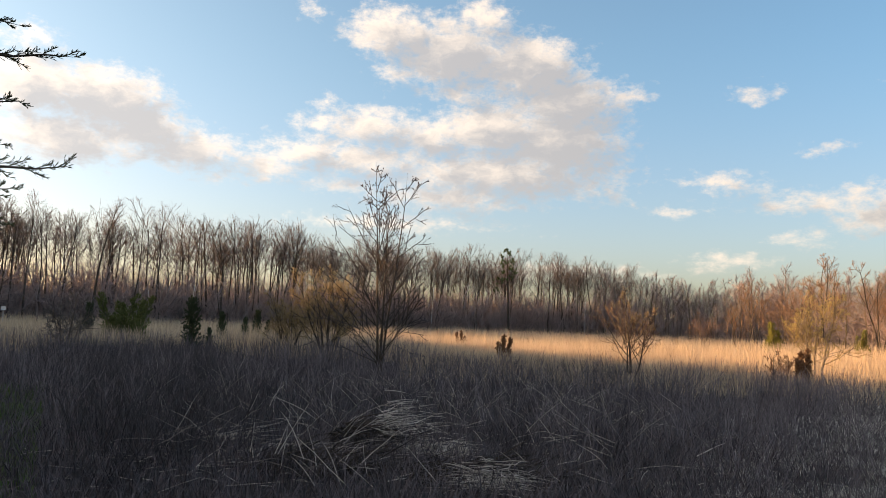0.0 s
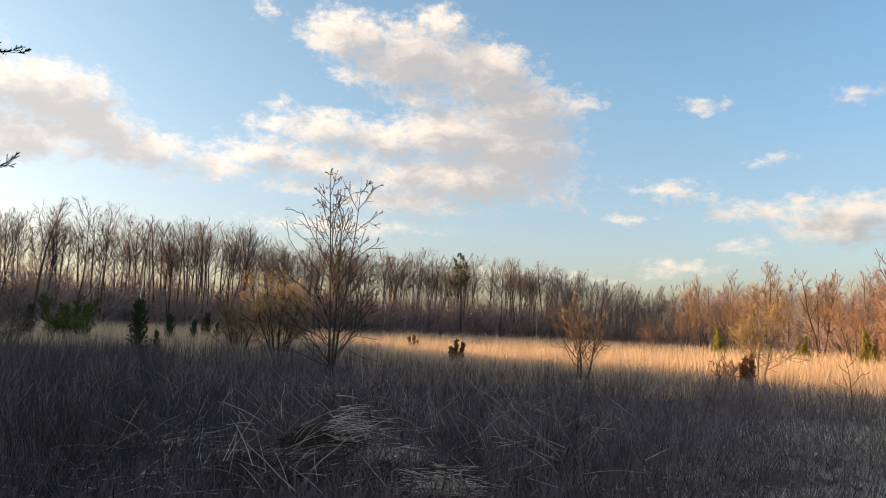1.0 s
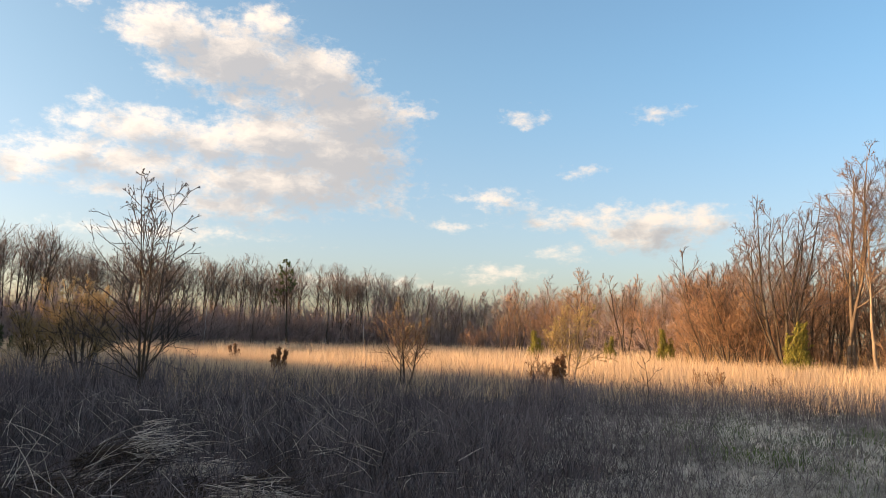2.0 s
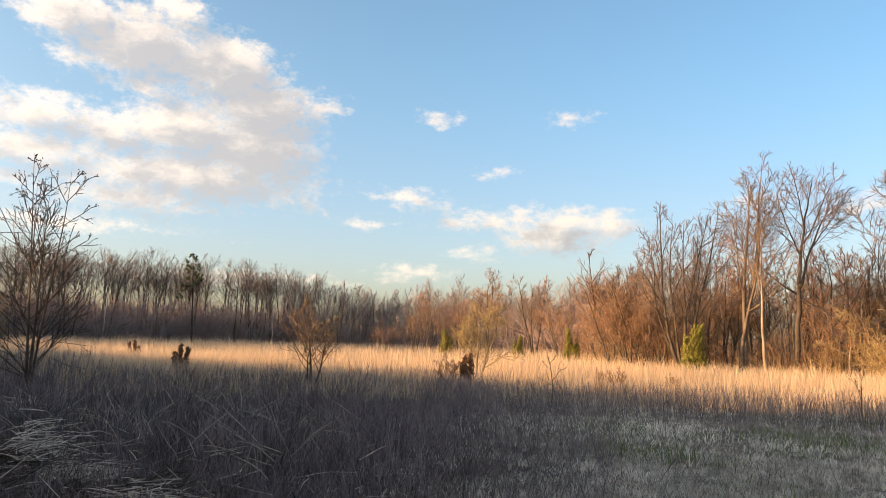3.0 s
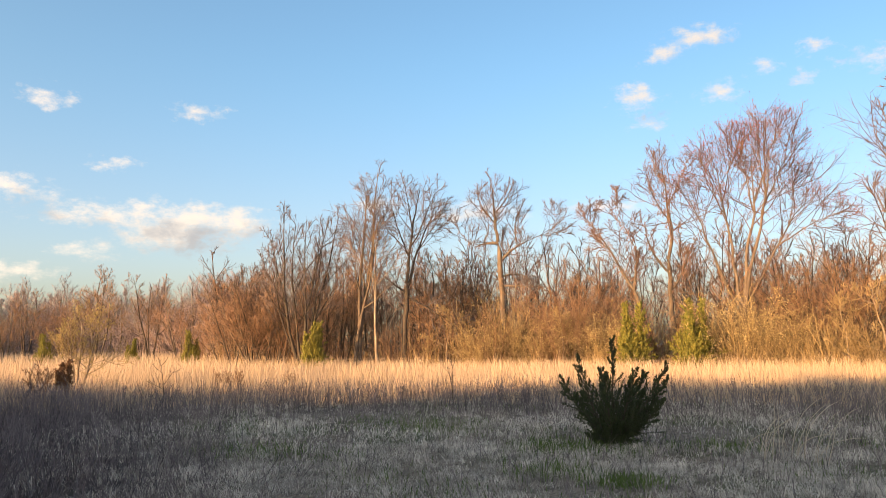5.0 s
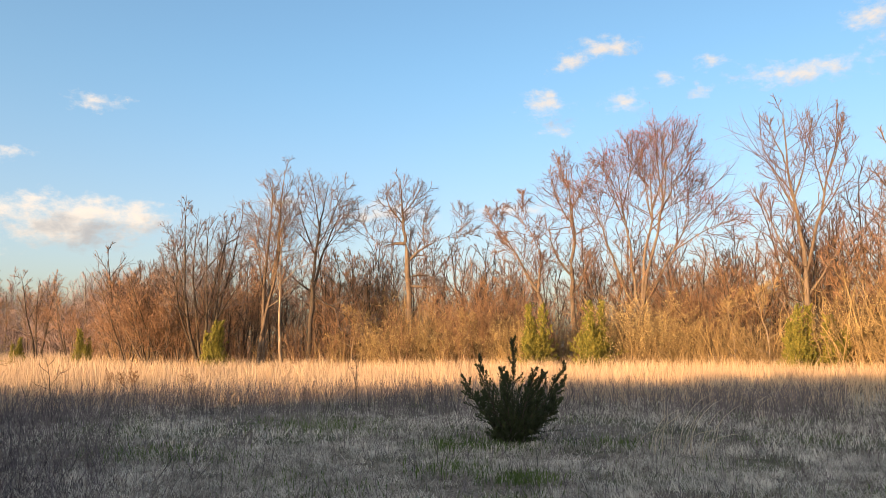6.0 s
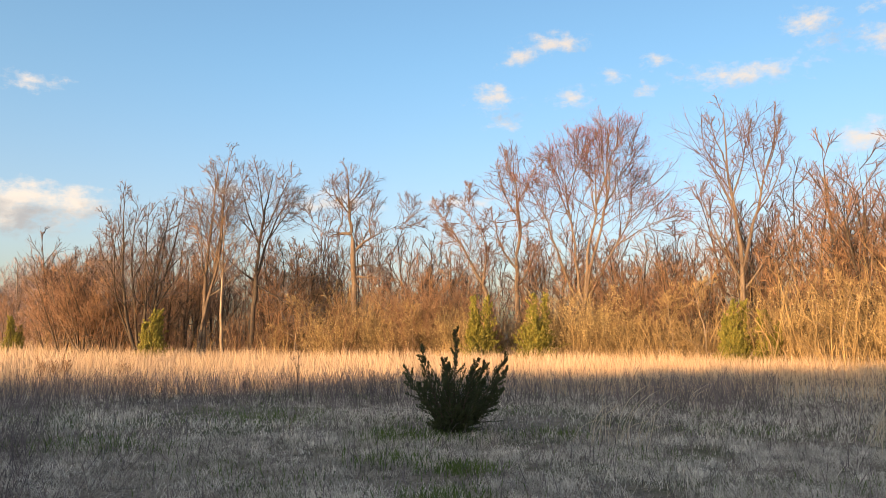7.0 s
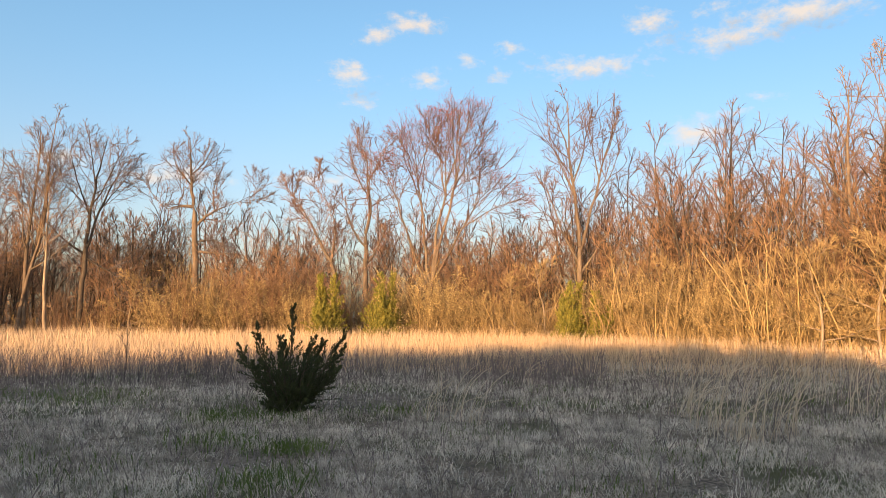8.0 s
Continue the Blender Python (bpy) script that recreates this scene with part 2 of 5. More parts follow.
M_STRAW = material("bleached_straw", (0.24, 0.21, 0.18), (0.72, 0.67, 0.60), 0.85, 2.0, island=0.7)
M_PALE = material("pale_bleached_grass", (0.42, 0.36, 0.27), (0.78, 0.70, 0.58), 0.85, 0.8, island=0.6, through_light=0.3)
M_BUD_OLIVE = material("olive_tan_buds", (0.32, 0.26, 0.12), (0.60, 0.48, 0.24), 0.75, 20.0, island=0.7)
M_TWIG_GREY = material("grey_brown_twigs", (0.07, 0.058, 0.056), (0.20, 0.165, 0.155), 0.85, 1.2, island=0.6)
# far twigs made paler: distance haze is put into their colour
M_TWIG_HAZE = material("hazed_grey_brush", (0.13, 0.105, 0.105), (0.40, 0.325, 0.315), 0.9, 0.5, island=0.55)
M_METAL = material("galvanised_steel", (0.35, 0.36, 0.37), (0.5, 0.51, 0.52), 0.45, 12.0)
M_SIGN = material("white_painted_board", (0.66, 0.66, 0.64), (0.8, 0.8, 0.78), 0.6, 6.0)


# ---- mesh tools ----
class Pile:
    """Gathers loose vertices and faces; one mesh comes out of it."""

    def __init__(self):
        self.v, self.q, self.t, self.count = [], [], [], 0

    def add(self, verts, quads=None, tris=None):
        if quads is not None:
            self.q.append(quads + self.count)
        if tris is not None:
            self.t.append(tris + self.count)
        self.v.append(verts)
        self.count += len(verts)

    def mesh(self, name, mat, smooth=True):
        v = np.concatenate(self.v)
        q = np.concatenate(self.q) if self.q else np.zeros((0, 4), int)
        t = np.concatenate(self.t) if self.t else np.zeros((0, 3), int)
        me = bpy.data.meshes.new(name)
        me.vertices.add(len(v))
        me.vertices.foreach_set("co", v.astype(np.float32).ravel())
        me.loops.add(q.size + t.size)
        me.loops.foreach_set("vertex_index", np.concatenate([q.ravel(), t.ravel()]).astype(np.int32))
        me.polygons.add(len(q) + len(t))
        starts = np.concatenate([np.arange(len(q)) * 4, q.size + np.arange(len(t)) * 3])
        me.polygons.foreach_set("loop_start", starts.astype(np.int32))
        me.update(calc_edges=True)
        if smooth:
            me.polygons.foreach_set("use_smooth", np.ones(len(q) + len(t), bool))
        me.materials.append(mat)
        return me


def unit(v):
    return v / np.maximum(np.linalg.norm(v, axis=-1, keepdims=True), 1e-9)


def tubes(pile, P, R, k):
    """Tapered tubes along the lines P (n, m, 3) with radii R (n, m)."""
    n, m, _ = P.shape
    T = unit(np.gradient(P, axis=1))
    mean = unit(T.mean(axis=1))
    ref = np.where(np.abs(mean[:, 2:3]) > 0.8, np.array([[1.0, 0.13, 0.0]]), np.array([[0.0, 0.1, 1.0]]))[:, None, :]
    A = unit(np.cross(T, ref))
    B = np.cross(T, A)
    ang = np.arange(k) * 2 * np.pi / k
    ring = A[:, :, None, :] * np.cos(ang)[None, None, :, None] + B[:, :, None, :] * np.sin(ang)[None, None, :, None]
    V = P[:, :, None, :] + ring * R[:, :, None, None]
    i = np.arange(n)[:, None, None] * (m * k) + np.arange(m - 1)[None, :, None] * k
    j, j2 = np.arange(k)[None, None, :], ((np.arange(k) + 1) % k)[None, None, :]
    quads = np.stack([i + j, i + j2, i + k + j2, i + k + j], -1)
    last = quads[:, -1].reshape(-1, 4)
    # the end runs out to a point: its ring is one vertex
    keep = np.ones((n, m, k), bool)
    keep[:, -1, 1:] = False
    V[:, -1, 0] = P[:, -1]
    number = np.cumsum(keep.ravel()) - 1
    number = number.reshape(n, m, k)
    number[:, -1, :] = number[:, -1, :1]
    number = number.ravel()
    pile.add(V[keep], number[quads[:, :-1].reshape(-1, 4)] if m > 2 else None, number[last[:, :3]])


def spindles(pile, base, way, length, radius, k=3):
    """Small pointed sprigs, buds or leaves: double cones along way."""
    n = len(base)
    way = unit(way)
    ref = np.where(np.abs(way[:, 2:3]) > 0.8, np.array([[1.0, 0.0, 0.0]]), np.array([[0.0, 0.0, 1.0]]))
    A = unit(np.cross(way, ref))
    B = np.cross(way, A)
    ang = np.arange(k) * 2 * np.pi / k
    mid = base + way * (length * 0.4)[:, None]
    ring = mid[:, None, :] + (A[:, None, :] * np.cos(ang)[None, :, None] + B[:, None, :] * np.sin(ang)[None, :, None]) * radius[:, None, None]
    V = np.concatenate([base[:, None, :], ring, (base + way * length[:, None])[:, None, :]], axis=1)
    o = np.arange(n)[:, None] * (k + 2)
    j, j2 = 1 + np.arange(k)[None, :], 1 + ((np.arange(k) + 1) % k)[None, :]
    low = np.stack([o + 0 * j, o + j2, o + j], -1).reshape(-1, 3)
    top = np.stack([o + j, o + j2, o + k + 1 + 0 * j], -1).reshape(-1, 3)
    pile.add(V.reshape(-1, 3), None, np.concatenate([low, top]))


def blades(pile, rng, xy, height, width, lean, z=None, wind=(0.0, 0.0)):
    """Grass blades: bent ribbons of three faces that narrow to a point."""
    n = len(xy)
    phi, psi = rng.uniform(0, 2 * np.pi, n), rng.uniform(0, 2 * np.pi, n)
    out = np.stack([np.cos(phi), np.sin(phi)], 1) * (lean * rng.uniform(0.2, 1.0, n))[:, None] + np.array(wind)
    side = np.stack([np.cos(psi), np.sin(psi), 0 * psi], 1) * width[:, None] * 0.5
    root = np.concatenate([xy, (np.zeros((n, 1)) if z is None else z[:, None])], 1)
    mid, tip = root.copy(), root.copy()
    mid[:, :2] += out * (height * 0.35)[:, None]
    mid[:, 2] += height * 0.62
    tip[:, :2] += out * height[:, None]
    tip[:, 2] += height * np.maximum(0.35, 1 - 0.35 * np.linalg.norm(out, axis=1) ** 2)
    V = np.stack([root - side, root + side, mid - side * 0.8, mid + side * 0.8, tip], 1).reshape(-1, 3)
    o = np.arange(n)[:, None] * 5
    pile.add(V, o + np.array([[0, 1, 3, 2]]), o + np.array([[2, 3, 4]]))


def lines(rng, start, way, length, m, wiggle, up, sag=0.0):
    """Wandering lines from start along way."""
    n = len(start)
    P = np.empty((n, m, 3))
    P[:, 0] = start
    d = unit(way)
    step = (length / (m - 1))[:, None]
    for i in range(1, m):
        d = unit(d + rng.normal(0, wiggle, (n, 3)) + np.array([0, 0, up - sag * i / m]))
        P[:, i] = P[:, i - 1] + d * step
    return P


def sprout(rng, P, R, each, u0, u1, angle, spread, ratio, m, wiggle, up, thick=0.55, tip=0.35, sag=0.0, fall=0.68, close=0.2):
    """Branches off the lines P: each of them per line, between the shares u0 and u1 of its length."""
    n, k, _ = P.shape
    u = (u0 + (u1 - u0) * (np.arange(each)[None, :] + rng.uniform(0, 1, (n, each))) / each).ravel()
    line = np.repeat(np.arange(n), each)
    x = np.minimum(u * (k - 1), k - 1.001)
    i = x.astype(int)
    f = (x - i)[:, None]
    start = P[line, i] * (1 - f) + P[line, i + 1] * f
    T = unit(P[line, i + 1] - P[line, i])
    r = R[line, i] * (1 - f[:, 0]) + R[line, i + 1] * f[:, 0]
    ref = np.where(np.abs(T[:, 2:3]) > 0.85, np.array([[1.0, 0.0, 0.0]]), np.array([[0.0, 0.0, 1.0]]))
    A = unit(np.cross(T, ref))
    B = np.cross(T, A)
    phi = np.tile(np.arange(each) * 2.4, n) + np.repeat(rng.uniform(0, 6.28, n), each) + rng.normal(0, 0.5, n * each)
    th = np.radians((angle + rng.normal(0, spread, n * each)) * (1 - close * (u - u0) / max(1e-6, u1 - u0)))
    way = T * np.cos(th)[:, None] + (A * np.cos(phi)[:, None] + B * np.sin(phi)[:, None]) * np.sin(th)[:, None]
    whole = np.linalg.norm(np.diff(P, axis=1), axis=2).sum(1)[line]
    length = whole * ratio * (1 - fall * (u - u0) / max(1e-6, u1 - u0)) * rng.uniform(0.65, 1.25, n * each)
    Q = lines(rng, start, way, length, m, wiggle, up, sag)
    r0 = np.minimum(r * 0.85, r * thick * rng.uniform(0.8, 1.2, n * each))
    S = r0[:, None] * np.linspace(1, tip, m)[None, :]
    return Q, S


def part(name, mesh, parent, label=""):
    ob = new(name, mesh)
    ob.parent = parent
    if label:
        ob["label"] = label
    return ob


def root(name, label, category, group="", kind=""):
    return tagged(new(name), label, category, group, kind)


def place(ob, a, d, z=0.0, turn=0.0, size=1.0):
    """Puts a thing at a bearing and distance, turned and sized."""
    ob.matrix_basis = Matrix.Translation(bearing(a, d, z)) @ pose(0, 0, 0, 0, 0, turn) @ Matrix.Diagonal((size, size, size, 1))
    return ob


def again(ob, a, d, turn=0.0, size=1.0, z=0.0):
    """A copy of a thing at another place."""
    c = copy_thing(ob, pose(0, 0, 0))
    return place(c, a, d, z, turn, size)


# ---- kinds of plants ----
def bare_tree(name, label, height, seed, stems=1, splay=8.0, radius=0.16, bark=None, twig=None, limbs=12, first=0.3, angle=42,
              reach=0.5, up=0.05, wiggle=0.10, twigs=5, fine=4, bud=None, bud_mat=None, lean=(0.0, 0.0), group="", category="tree", bend=0.05, twig_r=0.35, hair=0.010, ends=2, fall=0.76, strung=False):
    """A leafless tree: stems, limbs, branches and twigs, and buds where they show."""
    rng = np.random.default_rng(seed)
    phi = rng.uniform(0, 6.28) + np.arange(stems) * 6.28 / stems
    tilt = np.radians(splay) * (0.4 if stems == 1 else 1.0) * rng.uniform(0.6, 1.3, stems)
    way = np.stack([np.sin(tilt) * np.cos(phi) + lean[0], np.sin(tilt) * np.sin(phi) + lean[1], np.cos(tilt)], 1)
    base = np.stack([np.cos(phi), np.sin(phi), 0 * phi], 1) * radius * (0.0 if stems == 1 else 1.1)
    base[:, 2] = -0.15
    size = height * (1.0 if stems == 1 else 1.0) * np.where(np.arange(stems) == 0, 1.0, rng.uniform(0.72, 0.97, stems))
    P = lines(rng, base, way, size, 13, bend, 0.05)
    R = radius * (size / height)[:, None] * (np.linspace(1, 0.0, 13)[None, :] ** 0.85 * 0.95 + 0.05)
    R[:, 0] *= 1.35
    wood, crown, arms = Pile(), Pile(), Pile()
    tree = root(name, label, category, group)
    if group:
        arms = wood
        tubes(wood, P, R, 8)
    else:
        for i in range(stems):
            stem = Pile()
            tubes(stem, P[i:i + 1], R[i:i + 1], 8)
            part("stem" if stems > 1 else "trunk", stem.mesh("stem", bark or M_BARK), tree)
    P1, R1 = sprout(rng, P, R, limbs, first, 0.94, angle, 9, reach, 8, wiggle, up, 0.5, 0.14, fall=fall)
    tubes(arms, P1, np.maximum(R1, hair * 1.5), 5)
    P2, R2 = sprout(rng, P1, R1, twigs, 0.15, 0.96, 44, 12, 0.68, 5, wiggle, up, 0.55, 0.22)
    tubes(crown, P2, np.maximum(R2, hair * 1.25), 3)
    P3, R3 = sprout(rng, P2, R2, fine, 0.12, 0.96, 42, 13, 0.85, 3, wiggle, up, 0.65, twig_r)
    tubes(crown, P3, np.maximum(R3, hair), 3)
    P4, R4 = sprout(rng, P3, R3, ends, 0.15, 0.9, 40, 13, 0.9, 2, 0.1, up, 0.7, 0.6)
    tubes(crown, P4, np.maximum(R4, hair * 0.8), 3)
    if group:
        part("trunk", wood.mesh("trunk", bark or M_BARK), tree)
    else:
        part("branching", arms.mesh("branching", bark or M_BARK), tree)["kind"] = "stuff"
    part("crown", crown.mesh("crown", twig or M_TWIG), tree)
    if bud:
        buds = Pile()
        for Q, each in ((P2, 5 if strung else 1), (P3, 3 if strung else 2), (P4, 1 if strung else 2)):
            for s in np.linspace(0.2 if strung and each > 1 else 0.6, 1.0, each):
                x = s * (Q.shape[1] - 1)
                i = min(int(x), Q.shape[1] - 2)
                p = Q[:, i] + (Q[:, i + 1] - Q[:, i]) * (x - i)
                spindles(buds, p, unit(Q[:, i + 1] - Q[:, i]) + rng.normal(0, 0.35, p.shape), rng.uniform(0.7, 1.3, len(p)) * bud, rng.uniform(0.25, 0.38, len(p)) * bud)
        part("blossom", buds.mesh("blossom", bud_mat or M_BUD), tree)
    return tree


def brush(name, label, height, width, seed, stems=45, twig=None, arch=0.15, fine=5, group="", category="shrub", bud=None, bud_mat=None, thick=0.02, hair=0.0115):
    """A thicket shrub: many thin stems from one foot, arching out, with side twigs."""
    rng = np.random.default_rng(seed)
    phi, rad = rng.uniform(0, 6.28, stems), np.sqrt(rng.uniform(0, 1, stems))
    base = np.stack([np.cos(phi) * rad * width * 0.22, np.sin(phi) * rad * width * 0.22, -0.1 + 0 * phi], 1)
    tilt = rad * np.arctan2(width * 0.45, height)
    way = np.stack([np.sin(tilt) * np.cos(phi), np.sin(tilt) * np.sin(phi), np.cos(tilt)], 1)
    P = lines(rng, base, way, height * rng.uniform(0.6, 1.1, stems), 6, 0.10, 0.03, arch)
    R = thick * rng.uniform(0.6, 1.3, (stems, 1)) * np.linspace(1, 0.45, 6)[None, :]
    crown = Pile()
    tubes(crown, P, R, 3)
    P1, R1 = sprout(rng, P, R, fine, 0.2, 1.0, 45, 14, 0.36, 4, 0.18, 0.03, 0.75, 0.5, arch * 0.9)
    tubes(crown, P1, np.maximum(R1, hair), 3)
    P2, R2 = sprout(rng, P1, R1, 4, 0.15, 1.0, 48, 16, 0.55, 3, 0.15, 0.0, 0.8, 0.6)
    tubes(crown, P2[:, ::2], np.maximum(R2, hair * 0.85)[:, ::2], 3)
    shrub = root(name, label, category, group)
    part("twig_mass", crown.mesh("twig_mass", twig or M_TWIG), shrub)
    if bud:
        buds = Pile()
        for s in (1, 2):
            p = P2[:, s]
            spindles(buds, p, rng.normal(0, 1, p.shape) + np.array([0, 0, 0.6]), rng.uniform(0.6, 1.3, len(p)) * bud, rng.uniform(0.25, 0.4, len(p)) * bud)
        part("blossom", buds.mesh("blossom", bud_mat or M_BUD), shrub)
    return shrub


def sprigs(pile, rng, P, each, length, radius, fan=0.7):
    """Scale foliage along the lines P."""
    n, k, _ = P.shape
    u = rng.uniform(0.05, 1.0, (n, each)).ravel()
    line = np.repeat(np.arange(n), each)
    x = np.minimum(u * (k - 1), k - 1.001)
    i = x.astype(int)
    f = (x - i)[:, None]
    p = P[line, i] * (1 - f) + P[line, i + 1] * f
    T = unit(P[line, i + 1] - P[line, i])
    way = T + rng.normal(0, fan, p.shape) + np.array([0, 0, 0.25])
    s = rng.uniform(0.6, 1.3, len(p))
    spindles(pile, p, way, s * length, s * radius, 3)


def cedar(name, label, height, seed, leaders=1, splay=0.0, plump=0.24, foliage=None, whorls=70, sprig=0.11, each=14, group="", bare=0.04, slim=0.16, body=0, foot=0.0, fall=0.85, rise=0.0):
    """An eastern red cedar: leaders, ascending branches, and scale-like sprigs all along them."""
    rng = np.random.default_rng(seed)
    count = leaders + body
    phi = rng.uniform(0, 6.28) + np.arange(count) * 2.4
    tilt = np.radians(splay) * rng.uniform(0.3, 1.1, count) * np.where(np.arange(count) < leaders, 1.0, 0.7)
    tilt[0] *= 0.15
    size = height * np.where(np.arange(count) < leaders, rng.uniform(0.76, 1.0, count), rng.uniform(0.38, 0.62, count))
    size[0] = height
    size = size / np.maximum(np.cos(tilt), 0.78)
    way = np.stack([np.sin(tilt) * np.cos(phi), np.sin(tilt) * np.sin(phi), np.cos(tilt)], 1)
    start = np.stack([np.cos(phi), np.sin(phi), 0 * phi], 1) * foot * np.where(np.arange(count) < leaders, 0.4, rng.uniform(0.4, 1.0, count))[:, None]
    start[:, 2] = -0.08
    leaders = count
    P = lines(rng, start, way, size, 10, 0.035, rise)
    R = height * 0.016 * np.linspace(1, 0.12, 10)[None, :] * np.ones((leaders, 1))
    wood, green = Pile(), Pile()
    tubes(wood, P, R, 6)
    lead = count - body
    P1, R1 = sprout(rng, P[:lead], R[:lead], whorls, bare, 0.98, 42, 9, plump, 5, 0.09, 0.10, 0.4, 0.3, fall=fall)
    if body:
        P0, R0 = sprout(rng, P[lead:], R[lead:], whorls, 0.02, 0.95, 55, 12, plump * 2.1, 5, 0.09, 0.1, 0.4, 0.3)
        P1, R1 = np.concatenate([P1, P0]), np.concatenate([R1, R0])
    tubes(wood, P1, R1, 4)
    P2, R2 = sprout(rng, P1, R1, 4, 0.15, 1.0, 38, 12, 0.42, 3, 0.1, 0.1, 0.6, 0.5)
    sprigs(green, rng, P1, each, sprig, sprig * slim, 0.42)
    sprigs(green, rng, P2, max(3, each // 3), sprig, sprig * slim, 0.5)
    sprigs(green, rng, P[:, 5:], each * 2, sprig, sprig * slim, 0.25)
    tree = root(name, label, "cedar", group)
    part("trunk", wood.mesh("trunk", M_BARK_DARK), tree)
    part("foliage", green.mesh("foliage", foliage or M_CEDAR), tree)
    return tree


def woods(name, label, rng, xy, height, bark, twig, understorey=1.0, slender=0.011, crown_from=0.45, hair=0.02, spread=0.4):
    """Many far trees in one mesh for trunks and one for their twigs: too many to count."""
    n = len(xy)
    base = np.concatenate([xy, np.full((n, 1), -0.2)], 1)
    way = np.concatenate([rng.normal(0, 0.05, (n, 2)), np.ones((n, 1))], 1)
    P = lines(rng, base, way, height, 6, 0.05, 0.03)
    R = (height * slender * rng.uniform(0.6, 1.35, n))[:, None] * np.linspace(1, 0.16, 6)[None, :]
    wood, crown = Pile(), Pile()
    tubes(wood, P, R, 5)
    P1, R1 = sprout(rng, P, R, 9, crown_from, 0.95, 38, 9, spread, 5, 0.07, 0.07, 0.5, 0.25, fall=0.72)
    tubes(wood, P1, np.maximum(R1, hair * 1.7), 3)
    P2, R2 = sprout(rng, P1, R1, 5, 0.15, 0.95, 40, 11, 0.72, 3, 0.08, 0.06, 0.62, 0.35)
    tubes(crown, P2, np.maximum(R2, hair * 1.25), 3)
    P3, R3 = sprout(rng, P2, R2, 4, 0.15, 0.95, 38, 12, 0.85, 2, 0.1, 0.06, 0.8, 0.6)
    tubes(crown, P3, np.maximum(R3, hair), 3)
    all_woods = root(name, label, "woods", "", "stuff")
    part("trunks", wood.mesh("trunks", bark), all_woods)["kind"] = "stuff"
    part("crowns", crown.mesh("crowns", twig), all_woods)["kind"] = "stuff"
    return all_woods


def thicket(name, label, rng, xy, height, twig, hair=0.018, tangle=0.25, shoots=10, lean=0.45, ratio=0.42):
    """Dense low undergrowth, one mesh."""
    n = len(xy)
    base = np.concatenate([xy, np.full((n, 1), -0.1)], 1)
    way = np.concatenate([rng.normal(0, lean, (n, 2)), np.ones((n, 1))], 1)
    P = lines(rng, base, way, height, 5, 0.13, 0.02, tangle)
    R = hair * 1.6 * rng.uniform(0.5, 1.5, (n, 1)) * np.linspace(1, 0.4, 5)[None, :]
    pile = Pile()
    tubes(pile, P, R, 3)
    P1, R1 = sprout(rng, P, R, shoots, 0.12, 1.0, 46, 16, ratio, 2, 0.15, 0.0, 0.8, 0.6, tangle)
    tubes(pile, P1, np.maximum(R1, hair), 3)
    ob = tagged(new(name, pile.mesh(name, twig)), label, "undergrowth", "", "stuff")
    return ob


def wedge(rng, n, a0, a1, d0, d1):
    """n places between two bearings and two distances, even by area."""
    a = np.radians(rng.uniform(a0, a1, n))
    d = np.sqrt(rng.uniform(d0 ** 2, d1 ** 2, n))
    return np.stack([np.sin(a) * d, np.cos(a) * d], 1)


def along(rng, n, path, deep, power=1.3):
    """n places along a line of (bearing, distance) and up to deep metres behind it."""
    pts = np.array([(d * math.sin(radians(a)), d * math.cos(radians(a))) for a, d in path])
    gap = np.linalg.norm(np.diff(pts, axis=0), axis=1)
    s = rng.uniform(0, gap.sum(), n)
    i = np.minimum(np.searchsorted(np.cumsum(gap), s), len(gap) - 1)
    f = (s - (np.cumsum(gap) - gap)[i]) / gap[i]
    p = pts[i] * (1 - f)[:, None] + pts[i + 1] * f[:, None]
    return p + unit(p) * (deep * rng.uniform(0, 1, n) ** power)[:, None]


def to_side(a, s):
    """A lean of s to the right of someone who looks along the bearing a."""
    return (s * math.cos(radians(a)), -s * math.sin(radians(a)))


